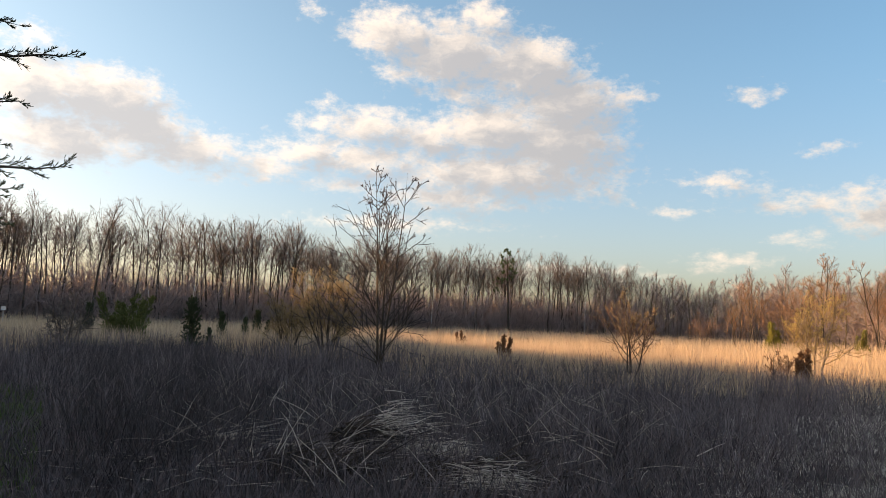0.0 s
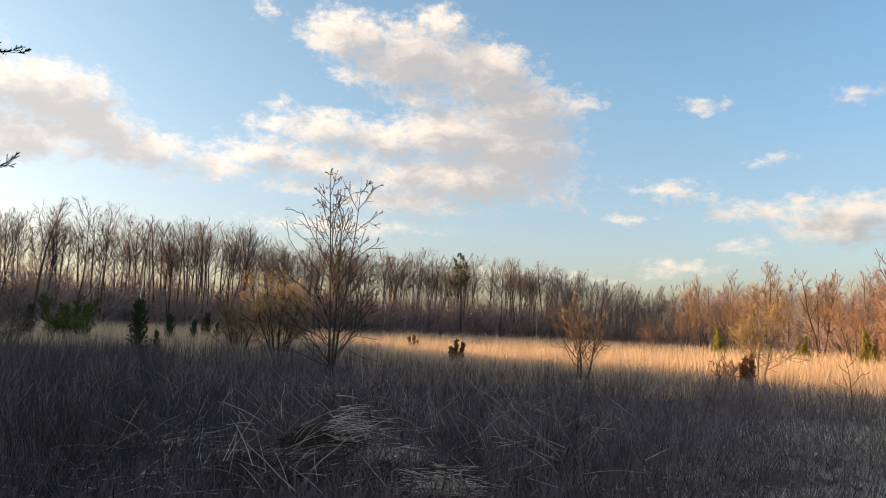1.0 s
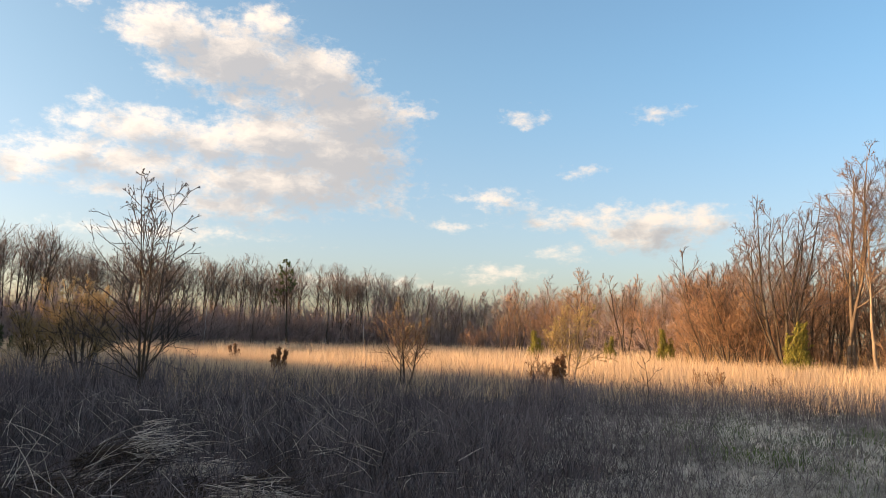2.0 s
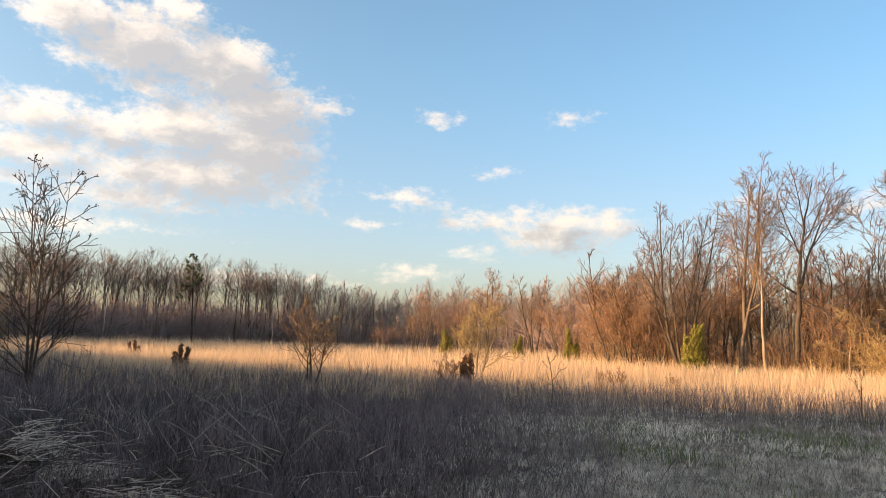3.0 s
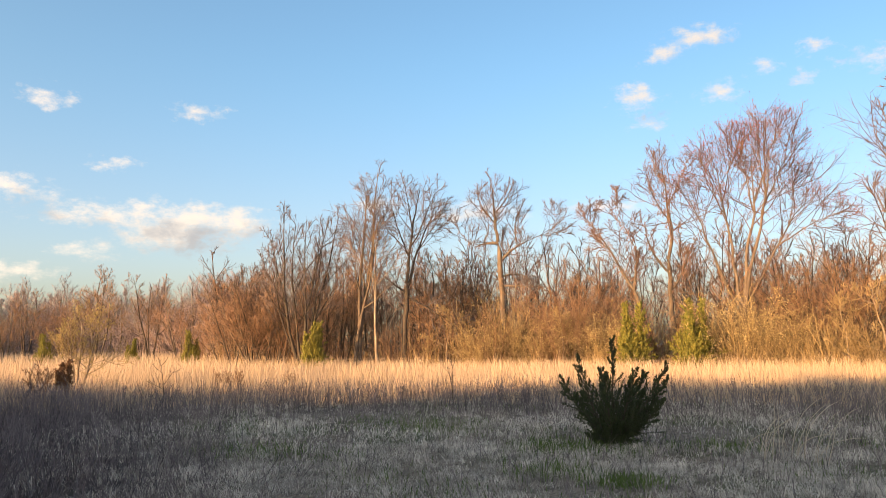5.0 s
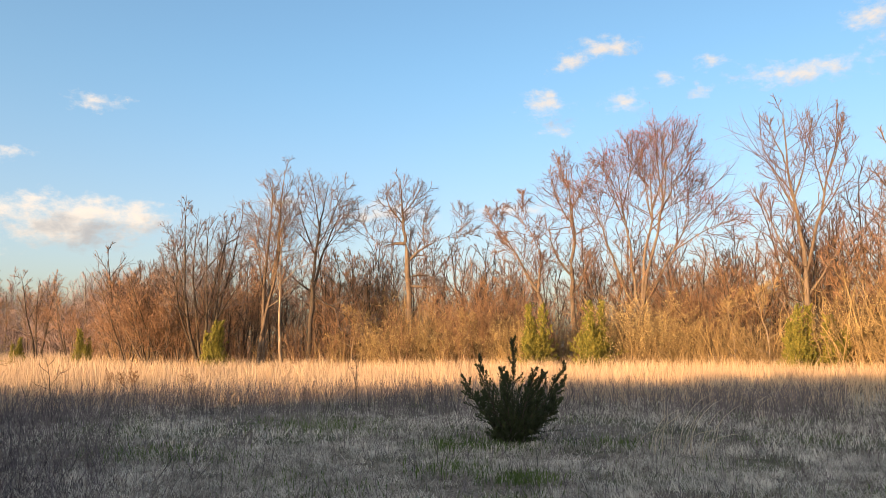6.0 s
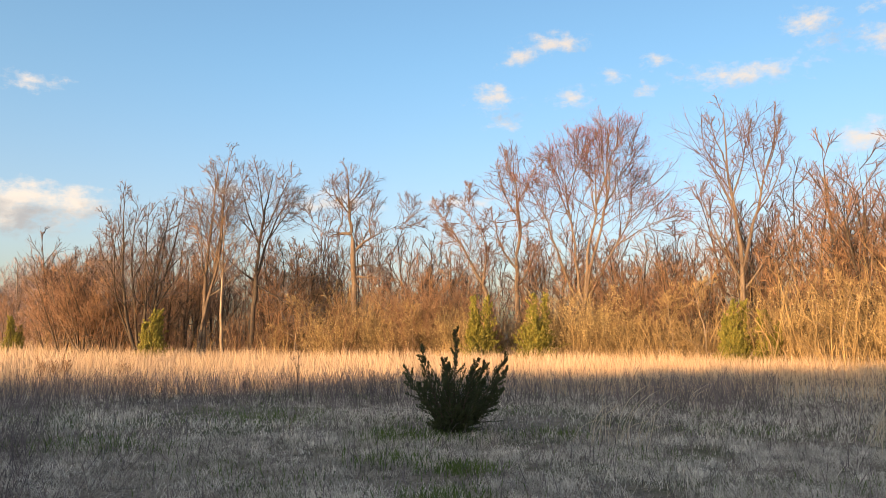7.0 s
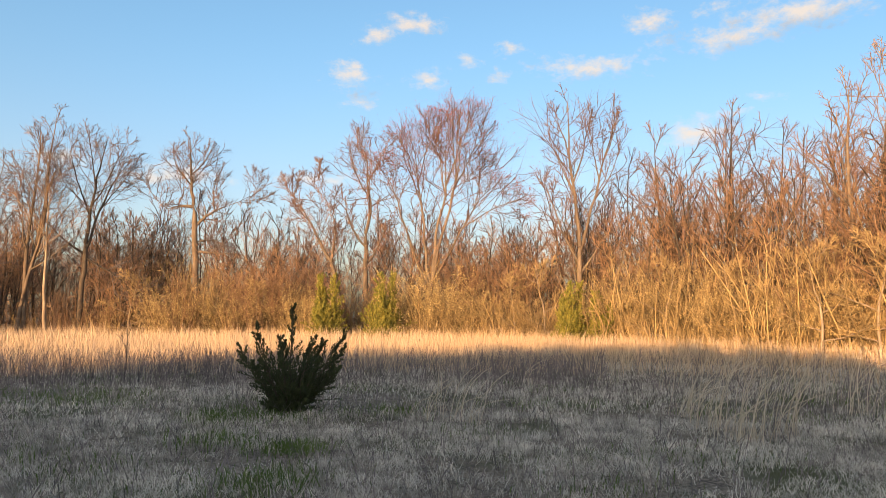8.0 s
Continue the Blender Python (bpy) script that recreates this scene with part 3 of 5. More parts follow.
def limbed_tree(name, label, seed, bark, twig, radius, facing, limbs, hair=0.0105, each=9, clear=0.15, reach=0.42, rise=0.05, crook=0.12, bud=None, bud_mat=None, vines=0, stretch=1.0):
    """A crooked tree. Each limb: the limb it grows from (-1: the ground), at which share of its length, its angle from upright
    (positive to the right of someone looking along the bearing facing), length, bend along it in degrees, reach in depth, thickness."""
    rng = np.random.default_rng(seed)
    side, deep = np.array([*to_side(facing, 1.0), 0.0]), np.array(bearing(facing, 1.0))
    up = np.array([0.0, 0.0, 1.0])
    made, rad = [], []
    crown = Pile()
    for parent, share, angle, long, bend, depth, thick in limbs:
        if parent < 0:
            at, r0 = np.array([0.0, 0.0, -0.15]), radius
        else:
            x = share * 10
            k = min(int(x), 9)
            at = made[parent][k] + (made[parent][k + 1] - made[parent][k]) * (x - k)
            r0 = min(rad[parent][k] * 0.9, rad[parent][0] * thick * 0.75)
        pts = [at]
        for i in range(10):
            th = radians(angle + bend * i / 9 + rng.normal(0, 5))
            way = side * math.sin(th) + up * math.cos(th) + deep * depth
            pts.append(pts[-1] + way / np.linalg.norm(way) * long * stretch / 10)
        made.append(np.array(pts))
        rad.append(r0 * np.linspace(1, 0.6 if parent < 0 else 0.14, 11))
    P, R = np.array(made), np.array(rad)
    grows = [i for i, row in enumerate(limbs) if row[0] >= 0 and row[3] > 1.0]
    P1, R1 = sprout(rng, P[grows], R[grows], each, clear, 0.95, 48, 13, reach * 1.35, 7, crook, rise, 0.5, 0.2)
    tubes(crown, P1, np.maximum(R1, hair * 1.5), 4)
    P2, R2 = sprout(rng, P1, R1, 5, 0.12, 0.96, 46, 14, 0.78, 5, crook, rise, 0.6, 0.3)
    tubes(crown, P2, np.maximum(R2, hair * 1.15), 3)
    P3, R3 = sprout(rng, P2, R2, 4, 0.12, 0.96, 42, 14, 0.95, 3, crook * 0.7, rise, 0.7, 0.5)
    tubes(crown, P3[:, ::2], np.maximum(R3, hair)[:, ::2], 3)
    tree = root(name, label, "tree")
    for i, row in enumerate(limbs):
        piece = Pile()
        tubes(piece, P[i:i + 1], R[i:i + 1], 9)
        part("trunk" if row[0] < 0 else "limb", piece.mesh("limb", bark), tree)
    part("crown", crown.mesh("crown", twig), tree)
    if bud:
        buds = Pile()
        for Q in (P3[:, 1], P3[:, 2]):
            spindles(buds, Q, rng.normal(0, 1, Q.shape) + np.array([0, 0, 0.8]), rng.uniform(0.7, 1.3, len(Q)) * bud, rng.uniform(0.3, 0.42, len(Q)) * bud)
        part("blossom", buds.mesh("blossom", bud_mat or M_BUD), tree)
    if vines:
        hung = Pile()
        Q, S = sprout(rng, P, R, vines, 0.15, 0.95, 70, 20, 0.13, 6, 0.3, -0.25, 0.3, 0.5, 0.5)
        tubes(hung, Q, np.maximum(S * 0.4, hair * 1.3), 3)
        Q2, S2 = sprout(rng, Q, S, 5, 0.1, 1.0, 60, 20, 0.6, 3, 0.3, -0.2, 0.5, 0.5, 0.4)
        tubes(hung, Q2, np.maximum(S2 * 0.4, hair), 3)
        part("vines", hung.mesh("vines", M_TWIG_RED), tree, "russet leafless vines")
    return tree


# ---- ground ----
def make_ground():
    rng = np.random.default_rng(3)
    side = np.concatenate([[-2500, -900, -400], np.linspace(-200, 200, 161), [400, 900, 2500]])
    n = len(side)
    gx, gy = np.meshgrid(side, side, indexing="ij")
    z = 0.05 * np.sin(gx * 0.31 + 1.0) * np.cos(gy * 0.23) + 0.03 * np.sin(gx * 0.9 + gy * 0.7)
    z = np.where((np.abs(gx) > 190) | (np.abs(gy) > 190), 0.0, z) - 0.02
    v = np.stack([gx, gy, z], -1).reshape(-1, 3)
    i = (np.arange(n - 1)[:, None] * n + np.arange(n - 1)[None, :]).ravel()
    pile = Pile()
    pile.add(v, np.stack([i, i + n, i + n + 1, i + 1], -1))
    return tagged(new("ground", pile.mesh("ground", M_GROUND)), "flat old field of brown thatch, soil and moss", "ground", "", "structure")


make_ground()

# ---- far woods round the field ----
rng = np.random.default_rng(11)
LEFT_EDGE = [(-40, 86), (-30, 92), (-16, 98), (-4, 112), (5, 124), (14, 132)]
xy = along(rng, 370, LEFT_EDGE, 28)
woods("left_woods", "tall slender leafless hardwoods standing dark against the sky", rng, xy, rng.uniform(10.5, 14.6, len(xy)), M_BARK_DARK, M_TWIG_GREY, slender=0.010, crown_from=0.52, hair=0.014)
xy = along(rng, 5200, LEFT_EDGE, 34)
thicket("left_undergrowth", "dark tangled undergrowth along the foot of the woods", rng, xy, rng.uniform(3.0, 9.0, len(xy)), M_TWIG_HAZE, 0.05, 0.1)
MID_EDGE = [(11, 128), (18, 130), (26, 120), (33, 100), (39, 86)]
xy = along(rng, 260, MID_EDGE, 34)
woods("middle_woods", "leafless brown hardwoods across the far side of the field", rng, xy, rng.uniform(8.0, 13.0, len(xy)) * np.interp(np.degrees(np.arctan2(xy[:, 0], xy[:, 1])), [0, 10, 18, 26, 40], [1.05, 0.95, 0.85, 0.95, 0.8]), M_BARK, M_TWIG_HAZE, slender=0.010, crown_from=0.38, hair=0.018)
xy = along(rng, 2400, MID_EDGE, 30)
thicket("middle_undergrowth", "brown brushy undergrowth along the far edge of the field", rng, xy, rng.uniform(2.0, 8.0, len(xy)), M_TWIG_HAZE, 0.042, 0.1)
RIGHT_EDGE = [(34, 60), (42, 52), (55, 48), (68, 47), (80, 43), (90, 37), (100, 33), (118, 30), (140, 34)]
xy = along(rng, 430, RIGHT_EDGE, 30, 1.0)
woods("right_woods", "leafless woods of slim trunks behind the sunlit edge", rng, xy, rng.uniform(5.5, 10.2, len(xy)) * np.interp(np.degrees(np.arctan2(xy[:, 0], xy[:, 1])), [75, 84, 93], [1.0, 1.08, 1.25]), M_BARK_DARK, M_TWIG_CROWN, slender=0.008, crown_from=0.25, hair=0.015)
xy = along(rng, 2000, RIGHT_EDGE, 24, 1.2)
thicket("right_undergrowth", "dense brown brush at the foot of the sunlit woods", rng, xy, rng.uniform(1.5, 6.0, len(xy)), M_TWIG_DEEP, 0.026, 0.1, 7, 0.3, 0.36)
FRONT = [(33, 57), (38, 47.5), (45, 44.5), (55, 42), (68, 41.5), (80, 38), (90, 35), (100, 32), (118, 30)]
# bearing and height of each curtain of vines and brush
CLUMPS = [(34.5, 2.6), (36.5, 2.2), (39, 1.4), (41.5, 1.6), (43.2, 1.3), (46.5, 1.8), (49, 2.2), (51.2, 3.0), (53.2, 4.8), (54.6, 5.2), (56.2, 4.6), (58.6, 3.0), (60, 3.6), (62.2, 3.4), (64.4, 2.4),
          (66.6, 3.2), (69.2, 4.2), (70.6, 4.6), (72.2, 4.2), (74.2, 3.0), (76, 3.2), (78.2, 3.0), (80.2, 3.6), (82.8, 4.4), (84.6, 5.0), (86.4, 4.6), (88.2, 5.2), (90.2, 4.6), (92, 5.4),
          (94, 5.0), (95.8, 5.6), (97.6, 5.0), (99.6, 5.6), (101.6, 5.2), (103.6, 5.6), (106, 5.0), (109, 5.0)]
spots, tall = [], []
for a, h in CLUMPS:
    d = float(np.interp(a, [c[0] for c in FRONT], [c[1] for c in FRONT])) + rng.uniform(0.0, 2.0)
    n = int(20 + 11 * h)
    spots.append(np.array(bearing(a, d))[None, :2] + rng.normal(0, 0.62, (n, 2)))
    tall.append(h * rng.uniform(0.3, 1.05, n))
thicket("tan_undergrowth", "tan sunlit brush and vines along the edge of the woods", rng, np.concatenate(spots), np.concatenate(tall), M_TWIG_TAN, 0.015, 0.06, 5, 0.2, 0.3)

# unseen evergreen row added up-sun of the field, sized to shade the near grass
shade_tree = cedar("windbreak_cedar", "tall dense dark green cedar in an unseen row added to shade the field", 7.2, 50, 1, 0, 0.36, M_CEDAR, 30, 1.3, 4, "windbreak", slim=0.3, fall=0.45)
place(shade_tree, -46, 124)
rng = np.random.default_rng(12)
SHADE = [(-84, 92), (-57.8, 65.7), (-41, 36), (-35, 24), (-29, 17), (-18, 8), (-9, 1), (-3, -7)]
for (x0, y0), (x1, y1) in zip(SHADE, SHADE[1:]):
    steps = max(2, int(math.hypot(x1 - x0, y1 - y0) / 1.9))
    for i in range(steps):
        for row in (0.0, 3.2):
            f = (i + rng.uniform(0, 0.8)) / steps
            x, y = x0 + (x1 - x0) * f - row, y0 + (y1 - y0) * f + row * 0.2
            again(shade_tree, math.degrees(math.atan2(x, y)), math.hypot(x, y), rng.uniform(0, 360), rng.uniform(0.95, 1.05) * float(np.interp(x, [-62, -50, -38, -29, -18, -9, -3], [1.0, 0.88, 0.88, 1.0, 0.90, 0.60, 0.40])))

# ---- trees of the sunlit edge ----
rng = np.random.default_rng(21)
place(bare_tree("multi_stem_tree", "leafless tree of several slim stems fanning up from one foot", 10.6, 101, 8, 13, 0.10, bark=M_BARK_DARK, twig=M_TWIG_GREY, limbs=10, first=0.28, angle=34, reach=0.36, up=0.04, lean=to_side(39, -0.12), twigs=5, fine=3, ends=2, hair=0.0105), 40.2, 45)
place(bare_tree("slim_tree", "tall slim leafless tree with upswept twigs", 12.3, 102, 3, 5, 0.14, bark=M_BARK, twig=M_TWIG_GREY, limbs=12, first=0.34, angle=38, reach=0.36, up=0.05, twigs=5, fine=4, ends=2, hair=0.0105), 44.0, 44)
place(bare_tree("pale_sapling", "slender pale-barked sapling with few twigs", 8.4, 103, 1, 3, 0.10, bark=M_BARK_PALE, limbs=9, first=0.5, angle=32, reach=0.36, fine=4), 45.6, 43)
place(limbed_tree("forked_tree", "dark forked leafless tree with a broad crown", 104, M_BARK_DARK, M_TWIG_GREY, 0.18, 47.5, [
    (-1, 0.0, 1, 5.2, 0, 0.0, 1.0), (0, 0.97, 4, 5.6, 4, 0.05, 0.72), (0, 0.9, 12, 5.4, 10, 0.15, 0.6), (0, 0.86, -58, 2.6, 18, -0.1, 0.5), (3, 0.97, -38, 2.6, 25, 0.1, 0.8),
    (0, 0.84, 118, 2.7, 14, -0.15, 0.5), (5, 0.97, 108, 1.6, -50, 0.1, 0.8), (1, 0.25, -22, 4.0, 8, 0.2, 0.65), (1, 0.35, 30, 3.8, -8, -0.2, 0.6), (2, 0.4, 38, 3.4, -14, 0.2, 0.6), (1, 0.5, -10, 3.0, 0, -0.2, 0.6)],
    each=9, reach=0.46, clear=0.2, stretch=1.04), 47.4, 44)
place(limbed_tree("gnarled_tree", "gnarled half-dead tree with crooked spreading limbs", 105, M_BARK, M_TWIG_GREY, 0.22, 54.6, [
    (-1, 0.0, 2, 7.4, -12, 0.0, 1.0), (0, 0.99, -8, 3.7, 14, 0.1, 0.6), (0, 0.98, -82, 1.3, -34, -0.1, 0.62), (2, 0.97, -60, 2.2, 50, -0.1, 0.85), (0, 0.84, 40, 2.2, 30, 0.15, 0.62), (4, 0.97, 70, 2.4, 18, 0.1, 0.9),
    (0, 0.66, 96, 1.9, -6, -0.2, 0.5), (6, 0.97, 95, 1.0, 45, 0.0, 0.85), (0, 0.72, 68, 2.0, 60, 0.3, 0.4), (1, 0.3, -42, 2.2, 30, -0.3, 0.65), (1, 0.45, 46, 2.2, -30, 0.3, 0.6), (4, 0.6, -6, 2.4, 26, 0.2, 0.55), (5, 0.5, 18, 1.8, -30, -0.2, 0.6), (2, 0.6, 20, 2.0, -30, 0.2, 0.5)],
    each=8, reach=0.6, crook=0.17, rise=0.08, vines=14, stretch=1.03), 54.5, 44)
place(limbed_tree("leaning_tree", "leaning vine-hung tree with a broken crooked top", 106, M_BARK, M_TWIG_CROWN, 0.16, 65.6, [
    (-1, 0.0, -16, 4.9, 2, 0.0, 1.0), (0, 0.97, -27, 4.4, -6, 0.1, 0.8), (0, 0.96, 8, 2.2, -6, -0.1, 0.75), (2, 0.97, -24, 3.0, -8, 0.1, 0.85), (1, 0.9, -40, 1.6, 30, -0.3, 0.8), (1, 0.95, 14, 1.6, -10, 0.2, 0.8),
    (3, 0.8, 20, 1.6, -30, 0.2, 0.6), (1, 0.6, -52, 1.5, 30, 0.3, 0.5)], each=10, reach=0.5, vines=30), 65.7, 43.0)
place(limbed_tree("vine_hung_tree", "vine-hung leafless tree with reddish twigs", 107, M_BARK, M_TWIG_CROWN, 0.17, 66.9, [
    (-1, 0.0, -3, 6.0, 2, 0.0, 1.0), (0, 0.97, 5, 5.6, -14, 0.1, 0.8), (0, 0.85, -42, 3.2, 40, 0.1, 0.6), (1, 0.35, -35, 3.2, 25, -0.2, 0.6), (1, 0.5, 28, 3.0, -14, 0.2, 0.6), (0, 0.7, 40, 3.0, -25, 0.2, 0.5), (1, 0.7, -24, 2.4, 10, 0.3, 0.7)],
    each=9, reach=0.45, vines=36, stretch=1.08), 66.9, 44)
place(limbed_tree("red_maple", "maple in red flower with many ascending stems", 108, M_BARK, M_TWIG_CROWN, 0.24, 71.3, [
    (-1, 0.0, 1, 3.4, 0, 0.0, 1.0), (0, 0.95, 3, 7.0, 4, 0.05, 0.6), (0, 0.88, -13, 7.4, 6, 0.15, 0.55), (0, 0.92, 14, 7.2, -4, -0.1, 0.6), (0, 0.82, 26, 6.2, 8, 0.1, 0.5), (0, 0.8, -24, 6.4, 8, -0.15, 0.5),
    (1, 0.6, -16, 3.8, 6, 0.2, 0.7), (1, 0.66, 22, 3.9, -6, -0.2, 0.7), (3, 0.6, 30, 3.8, -4, 0.2, 0.7), (3, 0.7, -4, 3.6, 4, 0.25, 0.7), (2, 0.62, -26, 3.4, 14, 0.2, 0.65), (4, 0.55, 58, 3.2, 10, -0.2, 0.6), (2, 0.7, 14, 3.4, -8, -0.3, 0.65), (4, 0.7, 18, 3.0, -8, 0.3, 0.6)],
    each=10, reach=0.46, rise=0.08, clear=0.45, bud=0.062, bud_mat=M_BUD_RED, vines=16, stretch=1.17), 71.2, 44)
place(limbed_tree("tall_tree", "tall pale leafless tree forking into upright limbs", 109, M_BARK, M_TWIG_CROWN, 0.18, 82.2, [
    (-1, 0.0, 1, 5.4, 0, 0.0, 1.0), (0, 0.97, -4, 8.2, 0, 0.05, 0.75), (0, 0.9, 13, 8.0, 0, 0.15, 0.65), (0, 0.8, -30, 5.2, 16, -0.1, 0.5), (0, 0.7, 34, 4.6, -14, 0.2, 0.45), (1, 0.3, -30, 4.0, 16, 0.2, 0.6), (1, 0.4, 20, 4.0, -6, -0.2, 0.6), (2, 0.35, 30, 4.2, -16, 0.2, 0.6),
    (2, 0.5, -12, 3.4, 8, -0.2, 0.6), (1, 0.6, -18, 3.0, 10, 0.2, 0.7), (2, 0.65, 24, 2.8, -10, 0.2, 0.7)], each=7, reach=0.36, rise=0.07, clear=0.25), 82.0, 40)
place(bare_tree("end_tree", "tall leafless tree with fine brown twigs", 12.6, 110, 4, 8, 0.17, limbs=14, first=0.25, angle=40, up=0.05, reach=0.42, twigs=5, fine=4, ends=2, hair=0.0105), 100.5, 35)

# smaller trees that fill the edge between them
russet = bare_tree("russet_edge_tree", "small leafless tree with russet twigs in the woods edge", 6.0, 111, 5, 22, 0.07, limbs=9, first=0.2, angle=46, reach=0.5, twig=M_TWIG_RED, group="small trees in the edge", fine=3, hair=0.0105)
place(russet, 36.6, 48, size=1.05)
tawny = bare_tree("tawny_edge_tree", "small leafless tree with dense tawny twigs in the woods edge", 7.6, 112, 5, 16, 0.07, bark=M_BARK_DARK, limbs=10, first=0.2, angle=44, reach=0.42, twig=M_TWIG, group="small trees in the edge", fine=3, hair=0.0105)
place(tawny, 86.5, 39)
brown = bare_tree("brown_edge_tree", "slim brown leafless tree in the woods edge", 7.4, 113, 3, 12, 0.08, bark=M_BARK_DARK, limbs=11, first=0.25, angle=42, reach=0.4, group="small trees in the edge", fine=3, hair=0.0105)
place(brown, 51.0, 48)
for a, d, size, kind in ((34.6, 52, 0.95, russet), (38.2, 47.5, 0.95, russet), (41.5, 49, 0.85, brown), (43.0, 51, 0.95, brown), (49.4, 47, 1.0, brown), (50.2, 50, 1.15, russet),
                         (52.6, 50, 1.0, brown), (57.5, 48, 0.9, russet), (59.3, 45.5, 0.95, russet), (61.0, 48, 0.95, brown), (63.0, 47, 1.0, russet), (69.2, 48, 1.1, brown),
                         (73.5, 47, 1.15, russet), (74.6, 44, 1.0, brown), (76.4, 45, 1.05, russet), (78.2, 43, 0.95, tawny), (80.0, 44, 0.95, brown), (84.2, 42, 1.15, tawny),
                         (88.4, 41, 1.2, brown), (90.2, 39, 1.15, tawny), (92.2, 38, 1.05, tawny), (94.0, 39, 1.25, brown), (95.6, 36, 1.05, tawny), (97.3, 36, 1.0, tawny),
                         (99.0, 33, 0.85, tawny), (102.5, 33, 1.1, tawny), (104.5, 33, 1.1, brown), (108, 32, 1.1, tawny), (29.5, 78, 1.2, brown), (31.5, 72, 1.1, russet),
                         (22.0, 84, 1.0, brown), (26.2, 76, 1.25, brown), (24.2, 82, 1.3, russet), (18.5, 80, 0.65, russet), (20.8, 78, 0.7, brown)):
    again(kind, a, d, rng.uniform(0, 360), size)

crooked = limbed_tree("crooked_tree", "small crooked pale-barked tree with level branches at the woods edge", 114, M_BARK_PALE, M_TWIG_TAN, 0.06, 97, [
    (-1, 0.0, 6, 3.2, -14, 0.0, 1.0), (0, 0.95, -20, 2.4, 30, 0.1, 0.8), (0, 0.35, 78, 2.6, -20, -0.2, 0.6), (0, 0.5, -75, 2.4, 25, 0.2, 0.6), (0, 0.75, 62, 2.4, 10, 0.3, 0.6), (1, 0.5, -65, 1.8, 30, -0.3, 0.7), (1, 0.7, 55, 1.6, -20, 0.2, 0.7)], hair=0.0085, stretch=0.78)
place(crooked, 97.8, 31.2)
for a, d, turn, size in ((101.2, 31, 160, 1.05), (92.6, 34, 30, 0.9), (88.2, 35.2, 200, 0.95), (77.5, 38.8, 90, 0.85), (79.6, 38.2, 20, 1.0), (50.6, 43.4, 220, 0.85), (59.0, 42.0, 130, 0.8)):
    again(crooked, a, d, turn, size)

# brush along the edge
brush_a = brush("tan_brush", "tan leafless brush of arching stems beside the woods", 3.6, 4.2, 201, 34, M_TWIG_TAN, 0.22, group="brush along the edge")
place(brush_a, 57, 43)
brush_b = brush("brown_brush", "brown leafless brush of arching stems beside the woods", 4.2, 4.6, 202, 34, M_TWIG, 0.2, group="brush along the edge")
place(brush_b, 50, 45)
for a in np.arange(33, 112, 2.3):
    d = float(np.interp(a, [c[0] for c in FRONT], [c[1] for c in FRONT])) + rng.uniform(-0.5, 3.0)
    kind = brush_b if rng.uniform() < (0.8 if a < 53 else 0.5) else brush_a
    again(kind, a, d, rng.uniform(0, 360), rng.uniform(0.5, 0.8) if a < 53 else rng.uniform(0.7, 1.05))
mound = brush("vine_mound", "russet mound of vines smothering a broken tree", 6.4, 5.4, 205, 70, M_TWIG, 0.34, 7, hair=0.012)
place(mound, 60.0, 43.5)
for a, d, size in ((35.3, 48.5, 0.8), (36.4, 47.5, 0.88), (37.4, 47, 0.85), (38.6, 46.5, 0.75)):
    again(tawny, a, d, rng.uniform(0, 360), size)
again(mound, 75.5, 43.5, 200, 0.85)

soft_shrub = brush("budding_shrub", "rounded olive-tan shrub dense with opening buds beside the woods", 4.2, 4.6, 206, 60, M_TWIG_TAN, 0.26, 5, group="budding shrubs", bud=0.075, bud_mat=M_BUD_OLIVE, hair=0.010)
place(soft_shrub, 71.0, 40.8)
for a, d, size in ((69.0, 42, 0.75), (73.0, 41.5, 0.8), (62.3, 41.5, 0.8), (57.0, 42, 0.65), (84.6, 37.6, 0.75), (86.6, 37.5, 0.9), (91.5, 35.2, 0.85), (53.4, 42.2, 0.7), (97.5, 33, 0.8)):
    again(soft_shrub, a, d, rng.uniform(0, 360), size)

